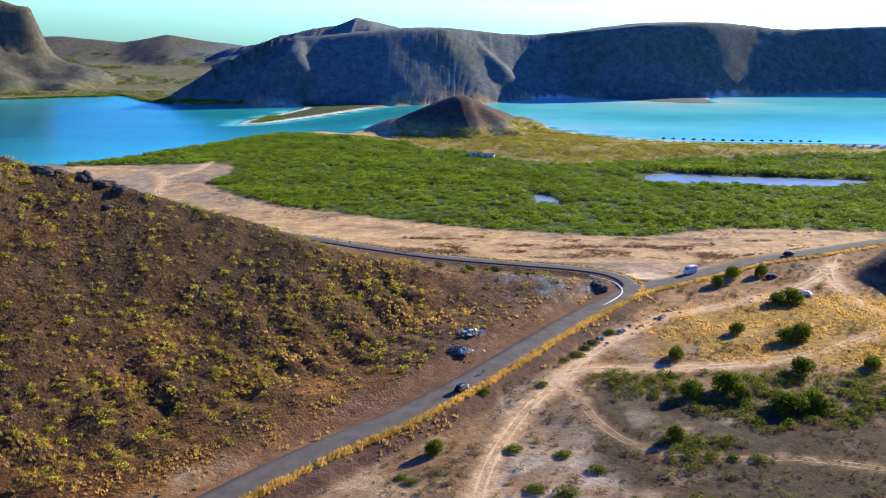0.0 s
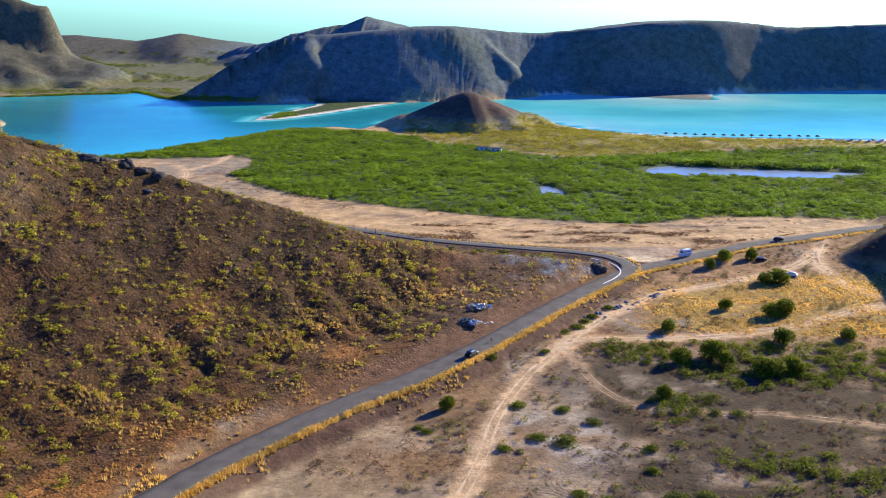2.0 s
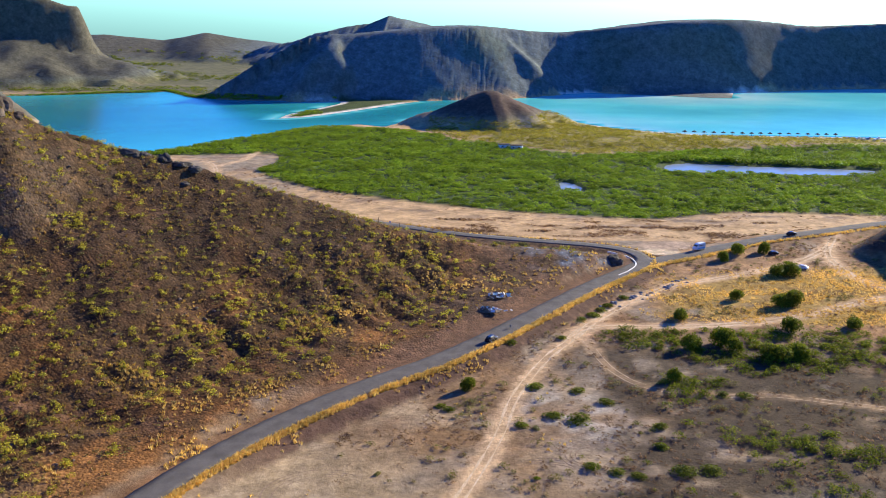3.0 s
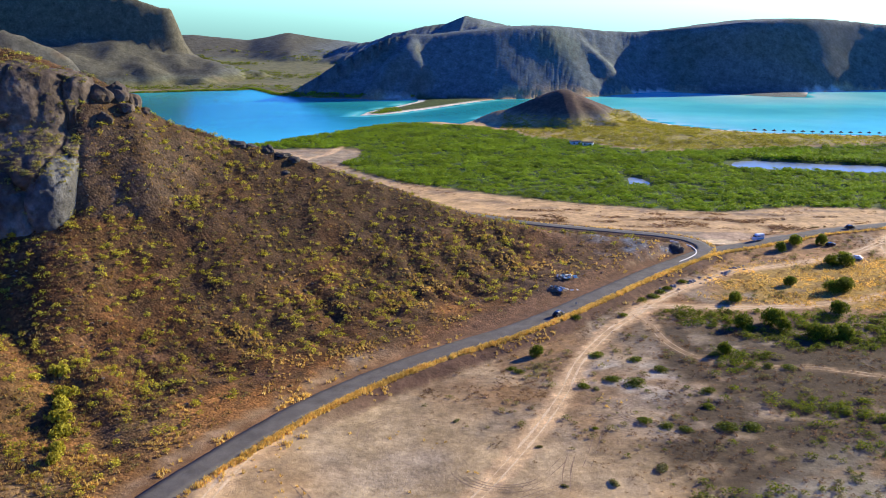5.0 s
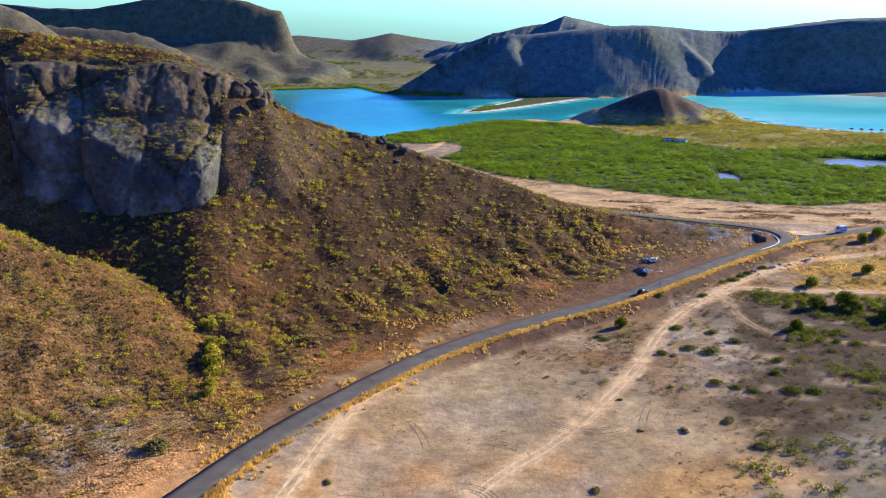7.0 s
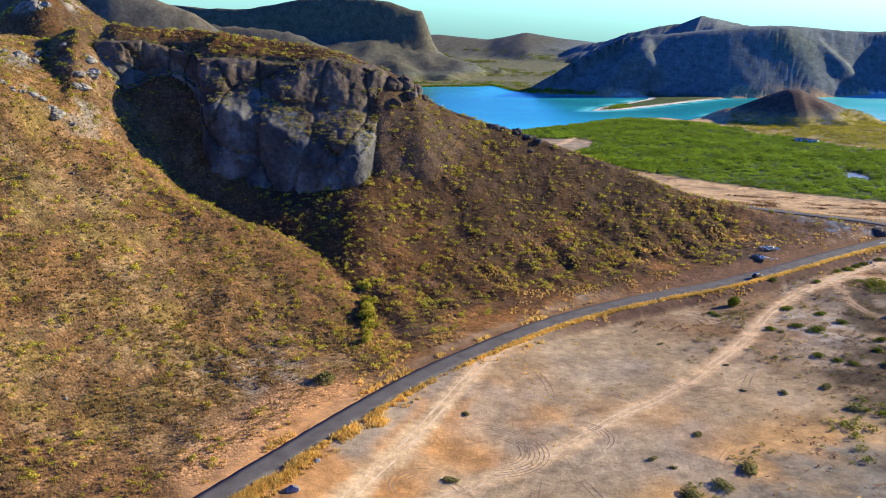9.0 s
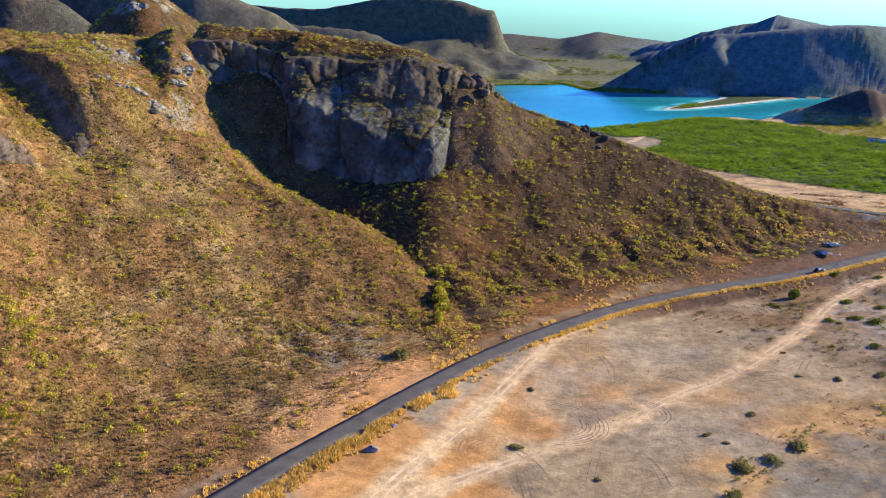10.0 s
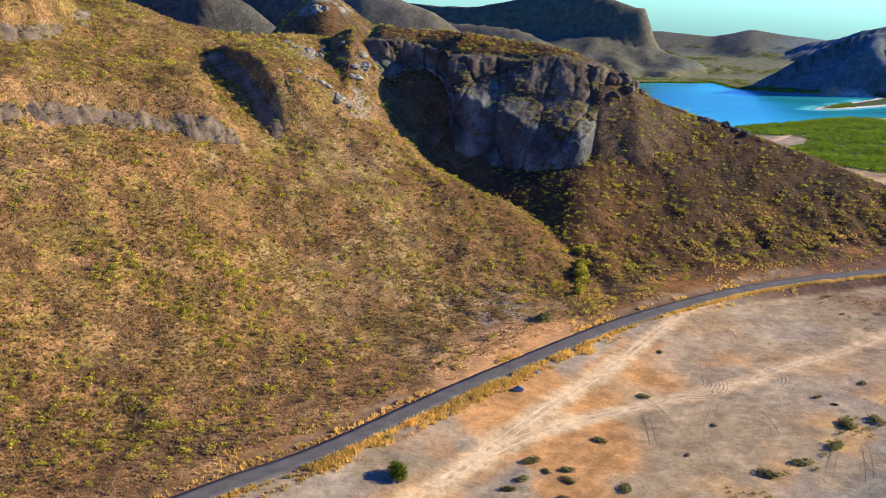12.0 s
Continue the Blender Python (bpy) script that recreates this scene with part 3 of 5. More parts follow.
    lay((0.26, 0.235, 0.19), crag * step(-0.3, 0.1, n2))
    lay((0.25, 0.225, 0.185), 0.8 * step(22, 10, np.hypot((x + 222) * 0.75, y - 116)) * step(0.1, 0.3, fbm(x, y, 6, 3, 68)))
    # shoulders, banks and tracks
    lay((0.22, 0.12, 0.058), step(7.5, 4.2, left + 2 * n2) * step(-4.5, 3, left))
    lay((0.42, 0.30, 0.20), step(9, 6, np.hypot((x - 72) * 0.55, y - 310) + n2))
    lay((0.64, 0.50, 0.32), step(8.5, 6.0, np.hypot(x - 65.5, (y - 298.5) * 1.05) + 1.2 * n2))
    lay((0.55, 0.30, 0.13), step(18, 11, np.hypot(x + 92, (y - 38) * 0.45) + 3 * n2) * (left > 0))
    lay((0.15, 0.082, 0.048), step(14, 8, left + 3 * n2) * (left > 0) * step(150, 190, y) * step(0, 0.3, 1 - slope))
    lay((0.115, 0.066, 0.045), step(-9.5, -8.0, left + n2) * step(-3.0, -4.6, left) * step(100, 140, y))
    turn_off = along(x, y, smooth_line([(-88, 17), (-89, 35), (-91, 58), (-88, 66)], 3), 14)[0]
    lay((0.62, 0.32, 0.125), 0.9 * step(5.0, 1.5, turn_off + 1.5 * n2) * (left > 2.5))
    for half, line in TRACKS:
        dt = along(x, y, smooth_line(line, 3), 12)[0]
        near = step(110, 50, y)
        band = step(half + 1.4 + 0.8 * near, half - 0.1, dt + 0.9 * n2) * min(1.0, half / 1.4)
        lay((0.62, 0.30, 0.095), 0.75 * step(half + 7, half + 1.0, dt + 2.5 * n2 + 2 * n1) * step(-0.1, 0.3, n1 + 0.4 * n2) * step(130, 70, y))
        lay((0.47, 0.295, 0.155), 0.9 * band)
        lay((0.58, 0.41, 0.22), 0.95 * band * near)
        lay((0.66, 0.46, 0.26), 0.7 * step(1.6, 0.6, np.abs(dt - 0.85)) * band)
    stony = np.clip(up + 0.35 * step(110, 150, y + 0.35 * x) * step(330, 310, y), 0, 1) * step(2.5, 5.0, d)
    return np.concatenate([c, stony[..., None]], -1)


def spaced(lo, hi, core, wide, growth=1.045, most=8.5, mid=900.0, end=4700.0):
    out = list(np.arange(lo, hi, core))
    for sign, at in ((1, out[-1]), (-1, out[0])):
        gap, p, extra = core, at, []
        while abs(p) < end:
            gap = min(gap * growth, most if abs(p) < mid else 200.0)
            p += sign * gap
            extra.append(p)
        out = out + extra if sign > 0 else extra[::-1] + out
    return np.array(out)


def sheet(name, xs, ys, zs, colours, key, material):
    nx, ny = len(xs), len(ys)
    mesh = bpy.data.meshes.new(name)
    gx, gy = np.meshgrid(xs, ys)
    co = np.stack([gx, gy, zs], -1).reshape(-1, 3)
    a = (np.arange(ny - 1)[:, None] * nx + np.arange(nx - 1)[None, :]).ravel()
    faces = np.stack([a, a + 1, a + nx + 1, a + nx], -1)
    raw_mesh(mesh, co, faces)
    mesh.polygons.foreach_set("use_smooth", np.ones(len(faces), bool))
    if colours.ndim == 3:
        at = mesh.attributes.new(key, "FLOAT_COLOR", "POINT")
        at.data.foreach_set("color", colours.astype(np.float32).ravel())
    else:
        at = mesh.attributes.new(key, "FLOAT", "POINT")
        at.data.foreach_set("value", colours.astype(np.float32).ravel())
    mesh.materials.append(material)
    return new(name, mesh)


def raw_mesh(mesh, co, faces):
    """Fill a mesh from arrays of corners and faces of one size."""
    n = faces.shape[1]
    mesh.vertices.add(len(co))
    mesh.vertices.foreach_set("co", np.ascontiguousarray(co, np.float32).ravel())
    mesh.loops.add(faces.size)
    mesh.loops.foreach_set("vertex_index", np.ascontiguousarray(faces, np.int32).ravel())
    mesh.polygons.add(len(faces))
    mesh.polygons.foreach_set("loop_start", np.arange(0, faces.size, n, dtype=np.int32))
    mesh.update(calc_edges=True)


# ---------------------------------------------------------------- ground and water
XS = spaced(-300, 132, 1.65, 0, 1.06, 6.0, 720)
YS = spaced(-85, 322, 1.65, 0, 1.05, 6.5, 1130)
GX, GY = np.meshgrid(XS, YS)
GZ = land(GX, GY)
gy_, gx_ = np.gradient(GZ, YS, XS)
SLOPE = np.hypot(gx_, gy_)
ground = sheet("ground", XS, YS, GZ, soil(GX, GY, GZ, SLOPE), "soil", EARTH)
tagged(ground, "brown stony desert hills and pale dirt flats", "ground", kind="structure")


def ground_at(x, y):
    """Height of the ground sheet itself at places (bilinear)."""
    x, y = np.asarray(x, float), np.asarray(y, float)
    i = np.clip(np.searchsorted(XS, x) - 1, 0, len(XS) - 2)
    j = np.clip(np.searchsorted(YS, y) - 1, 0, len(YS) - 2)
    u, v = (x - XS[i]) / (XS[i + 1] - XS[i]), (y - YS[j]) / (YS[j + 1] - YS[j])
    return (GZ[j, i] * (1 - u) + GZ[j, i + 1] * u) * (1 - v) + (GZ[j + 1, i] * (1 - u) + GZ[j + 1, i + 1] * u) * v


def slope_at(x, y):
    i = np.clip(np.searchsorted(XS, x) - 1, 0, len(XS) - 2)
    j = np.clip(np.searchsorted(YS, y) - 1, 0, len(YS) - 2)
    return SLOPE[j, i]


wx, wy = np.arange(-1500, 1500, 12.0), np.arange(400, 1300, 9.0)
WX, WY = np.meshgrid(wx, wy)
depth = -ring_distance(WX, WY, SEA)
bay = step(-70, 60, WX - 0.15 * (WY - 700))
shoal = mixed(0.10 + 0.30 * np.exp(-depth / 60) + 0.10 * fbm(WX, WY * 3, 220, 3, 61), 0.62 + 0.25 * np.exp(-depth / 90) + 0.12 * fbm(WX, WY * 3, 200, 3, 63), bay)
shoal = np.where(depth > 0, np.maximum(shoal, step(14, 2, depth) * np.where((WX > 60) & (WY < 800), 1.0, np.where((WX < -40) & (WX > -175) & (WY > 690) & (WY < 860), 0.95, 0.3))), 0.25)
shoal = np.where((WY < 560) & (WX > 0), 0.0, np.maximum(shoal, 0.08))
water = sheet("water", wx, wy, np.zeros(WX.shape), np.clip(shoal, 0, 1), "shoal", WATER)
tagged(water, "calm turquoise sea water of a shallow bay and lagoon", "water", kind="structure")


def strip(name, line, half, material, lift=0.0, crown=0.06, ragged=0.25, thick=0.25, parent=None):
    """A road along a line of x, y, z: slightly crowned, with ragged edges and real thickness."""
    line = smooth_line(line, 3)
    way = np.gradient(line[:, :2], axis=0)
    way /= np.linalg.norm(way, axis=1)[:, None]
    nrm = np.stack([-way[:, 1], way[:, 0]], -1)
    rows = []
    for k, (p, n) in enumerate(zip(line, nrm)):
        a, b = half + ragged * (rng.random() - 0.5), half + ragged * (rng.random() - 0.5)
        row = []
        for u in (-1.0, -1.0, -0.5, 0.0, 0.5, 1.0, 1.0):
            w = u * (a if u < 0 else b)
            row.append((p[0] + n[0] * w, p[1] + n[1] * w, p[2] + lift + crown * (1 - u * u)))
        row[0] = (row[0][0], row[0][1], p[2] - thick)
        row[6] = (row[6][0], row[6][1], p[2] - thick)
        rows.append(row)
    co = np.array(rows).reshape(-1, 3)
    a = (np.arange(len(rows) - 1)[:, None] * 7 + np.arange(6)[None, :]).ravel()
    mesh = bpy.data.meshes.new(name)
    raw_mesh(mesh, co, np.stack([a, a + 7, a + 8, a + 1], -1))
    mesh.materials.append(material)
    return new(name, mesh)


road = tagged(strip("road", ROAD[:, :3], 3.3, ASPHALT), "worn grey asphalt road curving along the hill foot", "road", kind="structure")
road_east = tagged(strip("road_east", ROAD_EAST, 3.2, ASPHALT, 0.004), "worn grey asphalt road past the junction", "road", kind="structure")
road_north = tagged(strip("road_north", ROAD_NORTH, 2.9, ASPHALT, -0.012), "worn grey asphalt side road round the hill nose", "road", kind="structure")


# ---------------------------------------------------------------- plants in the mass
def tuft_leaves(count, seed, flat=0.75, leaf=0.3, hollow=0.45):
    """Corners of a loose ball of leaf triangles, radius 1, resting on z = 0."""
    r = np.random.default_rng(seed)
    d = r.normal(size=(count, 3))
    d /= np.linalg.norm(d, axis=1)[:, None]
    d[:, 2] = np.abs(d[:, 2]) * 1.05 - 0.05
    lobes = r.normal(size=(5, 3)) * 0.28
    at = d * (hollow + (1 - hollow) * r.random((count, 1)) ** 0.6) * 0.75 + lobes[r.integers(0, 5, count)] * np.array((1, 1, 0.5))
    a = r.normal(size=(count, 3))
    a /= np.linalg.norm(a, axis=1)[:, None]
    b = np.cross(a, d + 0.35 * r.normal(size=(count, 3)))
    b /= np.linalg.norm(b, axis=1)[:, None] + 1e-6
    s = leaf * (0.6 + 0.8 * r.random((count, 1)))
    tri = np.stack([at - a * s * 0.6, at + a * s * 0.6, at + b * s * 1.2], 1)
    tri[..., 2] = (tri[..., 2] + 0.25) * flat
    return np.maximum(tri, np.array((-9, -9, -0.15)))


def scattered(name, material, places, sizes, variants, heights=None, label="", category=""):
    """One mesh of many tufts standing at places (x, y), each turned and sized on its own."""
    r = np.random.default_rng(len(places) + 5)
    pick = r.integers(0, len(variants), len(places))
    turn = r.random(len(places)) * 2 * math.pi
    z = ground_at(places[:, 0], places[:, 1]) if heights is None else heights
    parts = []
    for k, shape in enumerate(variants):
        m = pick == k
        if not m.any():
            continue
        c, s = np.cos(turn[m])[:, None, None], np.sin(turn[m])[:, None, None]
        size = sizes[m][:, None, None]
        x = (shape[None, ..., 0] * c - shape[None, ..., 1] * s) * size + places[m, 0][:, None, None]
        y = (shape[None, ..., 0] * s + shape[None, ..., 1] * c) * size + places[m, 1][:, None, None]
        w = shape[None, ..., 2] * size + z[m][:, None, None]
        parts.append(np.stack([x, y, w], -1).reshape(-1, 3))
    co = np.concatenate(parts)
    mesh = bpy.data.meshes.new(name)
    raw_mesh(mesh, co, np.arange(len(co)).reshape(-1, 3))
    mesh.materials.append(material)
    return tagged(new(name, mesh), label, category, kind="stuff")


def strewn(count, box, keep, seed):
    """Random places in the box for which keep(x, y), a chance from 0 to 1, says so."""
    r = np.random.default_rng(seed)
    x, y = r.uniform(box[0], box[2], count), r.uniform(box[1], box[3], count)
    m = r.random(count) < keep(x, y)
    return np.stack([x[m], y[m]], -1)


SMALL = [tuft_leaves(58, 100 + k, 0.85, 0.19) for k in range(6)]
TWIGS = [tuft_leaves(16, 250 + k, 0.6, 0.27) for k in range(5)]
LOW = [tuft_leaves(30, 200 + k, 0.65, 0.22) for k in range(5)]
ROUND = [tuft_leaves(84, 350 + k, 0.75, 0.17, 0.65) for k in range(6)]
CANOPY = [tuft_leaves(52, 300 + k, 0.55, 0.215, 0.6) for k in range(6)]
RSIZE = np.random.default_rng(77)


def hill_chance(x, y):
    d, side, way, zr, shift = along(x, y, ROAD, 700)
    left = d * side
    bare = 1 - 0.65 * step(36, 16, left + 12 * fbm(x, y, 22, 2, 74)) * step(95, 125, y)
    up = bare * step(7, 15, left + 4 * fbm(x, y, 9, 2, 73)) * step(-0.3, 1.2, ground_at(x, y) - 3.8) * step(4.0, 2.6, slope_at(x, y))
    return up


def mangrove_chance(x, y):
    return (ring_distance(x, y, MANGROVE_EDGE) < -1.5) * (ring_distance(x, y, POND, 60) > 3) * (ring_distance(x, y, CREEK, 60) > 1.5)


p = strewn(22000, (-255, 355, 330, 665), mangrove_chance, 11)
scattered("mangrove_thicket", MANGROVE, p, (1.7 + 1.5 * RSIZE.random(len(p))) * (1.0 + 0.35 * fbm(p[:, 0], p[:, 1] * 1.6, 45, 3, 75)) * (1.0 + 0.7 * step(20, 6, ring_distance(p[:, 0], p[:, 1], POND)) * (p[:, 1] > 503)), CANOPY, None, "dense green mangrove thicket on the tidal flat", "mangrove")
p = strewn(22000, (-330, -95, 60, 290), lambda x, y: hill_chance(x, y) * step(-0.7, 0.15, fbm(x, y, 28, 3, 71)) * (0.66 - 0.55 * step(-16, 4, x) + 0.16 * step(90, 130, y)), 12)
scattered("yellow_shrubs", SHRUB_YELLOW, p, 0.75 + 0.95 * RSIZE.random(len(p)) ** 2, SMALL, None, "yellow-green desert shrubs scattered on the stony hillside", "shrub")
p = strewn(60000, (-200, -60, -120, 30), lambda x, y: hill_chance(x, y) * np.maximum(step(7, 1, along(x, y, [(-200, -24), (-184, -17), (-170, -11), (-156, -15), (-146, -15)], 40)[0]), 0.6 * step(8, 1, along(x, y, [(-185, 8), (-166, 8), (-155, 3), (-144, 2)], 40)[0])) * 0.07 * step(-0.2, 0.3, fbm(x, y, 6, 3, 72)), 15)
scattered("drainage_shrubs", SHRUB_YELLOW, p, 0.6 + 1.0 * RSIZE.random(len(p)) ** 2, SMALL, None, "yellow-green shrubs along small drainage lines of the slope", "shrub")
p = strewn(30000, (-40, -30, 60, 120), lambda x, y: 0.16 * step(6.5, 1.0, along(x, y, [(34, 98), (22, 84), (12, 74), (6, 63), (0, 48), (-4, 33), (-7, 22), (-11, 12), (-14, 0)], 60)[0] + 4 * fbm(x, y, 9, 3, 104)) * step(-0.1, 0.3, fbm(x, y, 7, 3, 106)), 16)
scattered("wash_scrub", BUSH_GREEN, p, 0.4 + 0.8 * RSIZE.random(len(p)) ** 2, SMALL, None, "dark green scrub along the edge of a dry wash", "scrub")
p = strewn(21000, (-330, -95, 60, 290), lambda x, y: hill_chance(x, y) * (0.6 - 0.35 * step(-16, 4, x)), 13)
scattered("olive_shrubs", SHRUB_OLIVE, p, 0.45 + 0.65 * RSIZE.random(len(p)), LOW, None, "olive grey desert shrubs on the hillside", "shrub")
p = strewn(40000, (-330, -95, 60, 290), lambda x, y: hill_chance(x, y) * 0.85, 14)
scattered("dry_shrubs", SHRUB_DRY, p, 0.3 + 0.55 * RSIZE.random(len(p)), TWIGS, None, "leafless brown dry shrubs on the hillside", "shrub")


# ---------------------------------------------------------------- rock faces
LEDGES = []


def shelves(co):
    """Places on a rock grid that lie flat enough for plants."""
    a, b = co[1:, :-1] - co[:-1, :-1], co[:-1, 1:] - co[:-1, :-1]
    n = np.cross(b, a)
    up = np.abs(n[..., 2]) / (np.linalg.norm(n, axis=-1) + 1e-9)
    return co[:-1, :-1][up > 0.55]


def rock_face(name, line, material, lower=0.45, ledge=lambda s: 3.0, rough=1.0, seed=5, reach=19.0, cell=0.85, lean=0.02, upper=None, label="", category="", kind="structure"):
    """A weathered cliff along a foot line of x, y and rim height: a lower buttress, a ledge, an upper wall and its cap, all broken into blocks."""
    line = np.asarray(line, float)
    seg = np.hypot(*np.diff(line[:, :2], axis=0).T)
    length = seg.sum()
    s = np.linspace(0, length, int(length / cell))
    at = np.concatenate([[0], np.cumsum(seg)])
    px, py, rim = (np.interp(s, at, line[:, k]) for k in range(3))
    wx_, wy_ = np.gradient(px), np.gradient(py)
    norm = np.hypot(wx_, wy_)
    kernel = np.ones(9) / 9
    nx = np.convolve(np.pad(wy_ / norm, 4, "edge"), kernel, "valid")    # towards the hill
    ny = np.convolve(np.pad(-wx_ / norm, 4, "edge"), kernel, "valid")
    foot = ground_at(px - nx * 2.5, py - ny * 2.5)
    high = np.maximum(ground_at(px + nx * 6.5, py + ny * 6.5) - foot - 0.5, 1.0) * (0.98 + 0.3 * fbm(s, s * 0 + seed, 12, 3, seed + 2))
    high = high * (0.15 + 0.85 * step(0, 6, s) * step(length, length - 6, s))
    led = np.array([ledge(v) for v in s])
    ends = step(0, 7, s) * step(length, length - 7, s)
    rows = int(max(24, np.median(high) / cell * 1.9))
    v = np.linspace(0, 1, rows)
    co = np.zeros((rows, len(s), 3))
    bench = lower * (1 + 0.55 * fbm(s, s * 0 + 9.0, 26, 3, seed + 19))
    for k in range(len(s)):
        lower = float(np.clip(bench[k], 0.15, 0.75))
        knots = [0.0, 0.06, 0.06 + 0.5 * lower, 0.16 + 0.5 * lower, 0.78, 0.86, 1.0]
        back = np.interp(v, knots, [-2.5, -1.0, 0.6 + lean * high[k] * 0.5, led[k] + lean * high[k] * 0.5, led[k] + 2.0 + lean * high[k], led[k] + 5.0 + lean * high[k], max(reach, led[k] + 7.0 + lean * high[k])])
        up = np.interp(v, knots, [-3.0, 0.5, lower * high[k], lower * high[k] + 0.12 * high[k], high[k] - 1.5, high[k], high[k] + 1.5])
        co[:, k, 0], co[:, k, 1], co[:, k, 2] = px[k] + nx[k] * back, py[k] + ny[k] * back, foot[k] + up
    ss, zz = np.meshgrid(s, np.linspace(0, 1, rows) * np.median(high) * 1.6)
    f = float(np.clip(np.median(high) / 28, 0.3, 1.0))
    ss, zz = ss / f, zz / f
    blocks = f * (fbm(ss, zz * 0.7, 13, 2, seed) * 3.4 + fbm(ss, zz * 0.6, 5.0, 3, seed + 3, True) * 2.0 + fbm(ss, zz, 1.9, 3, seed + 7) * 0.8)
    cracks = -1.9 * f * step(0.80, 0.95, fbm(ss * 1.0, zz * 0.22, 8.0, 2, seed + 11, True))
    out = (blocks + cracks - 0.6 * f) * rough * ends[None, :] * np.interp(v, [0, 0.05, 0.8, 1.0], [0.5, 1, 0.8, 0.2])[:, None]
    co[..., 0] -= nx[None, :] * out
    co[..., 1] -= ny[None, :] * out
    co[..., 2] += (fbm(ss, zz, 4.0, 3, seed + 13) * f * rough) * ends[None, :]
    last = ground_at(co[-1, :, 0], co[-1, :, 1])
    co[-1, :, 2] = last - 0.6
    co[-2, :, 2] = np.minimum(co[-2, :, 2], last + 1.5)
    co[..., 2] -= 7.0 * (1 - step(length, length - 9, s))[None, :]
    co[..., 2] -= 6.0 * (1 - step(0, 8, s))[None, :]
    n = len(s)
    a = (np.arange(rows - 1)[:, None] * n + np.arange(n - 1)[None, :]).ravel()
    mesh = bpy.data.meshes.new(name)
    raw_mesh(mesh, co.reshape(-1, 3), np.stack([a, a + n, a + n + 1, a + 1], -1))
    mesh.materials.append(material)
    if upper:
        mesh.materials.append(upper)
        split = (0.70 + 0.3 * fbm(s, s * 0 + 3.0, 12, 3, seed + 17)) * rows
        mesh.polygons.foreach_set("material_index", (np.arange(rows - 1)[:, None] > split[None, :-1]).astype(np.int32).ravel())
    LEDGES.append(shelves(co))
    return tagged(new(name, mesh), label, category, kind=kind)


def cells(u, v, seed):
    """Cellular noise: distance to the nearest and to the second nearest of scattered points, about one to a unit square."""
    i, j = np.floor(u).astype(int), np.floor(v).astype(int)
    first, second = np.full(u.shape, 9.0), np.full(u.shape, 9.0)
    for a in (-1, 0, 1):
        for b in (-1, 0, 1):
            p_, q_ = (i + a + seed * 31) & 255, (j + b + seed * 17) & 255
            d = np.hypot(i + a + LATTICE[p_, q_] - u, j + b + LATTICE[q_, (p_ + 91) & 255] - v)
            second = np.where(d < first, first, np.minimum(second, d))
            first = np.minimum(first, d)
    return first, second


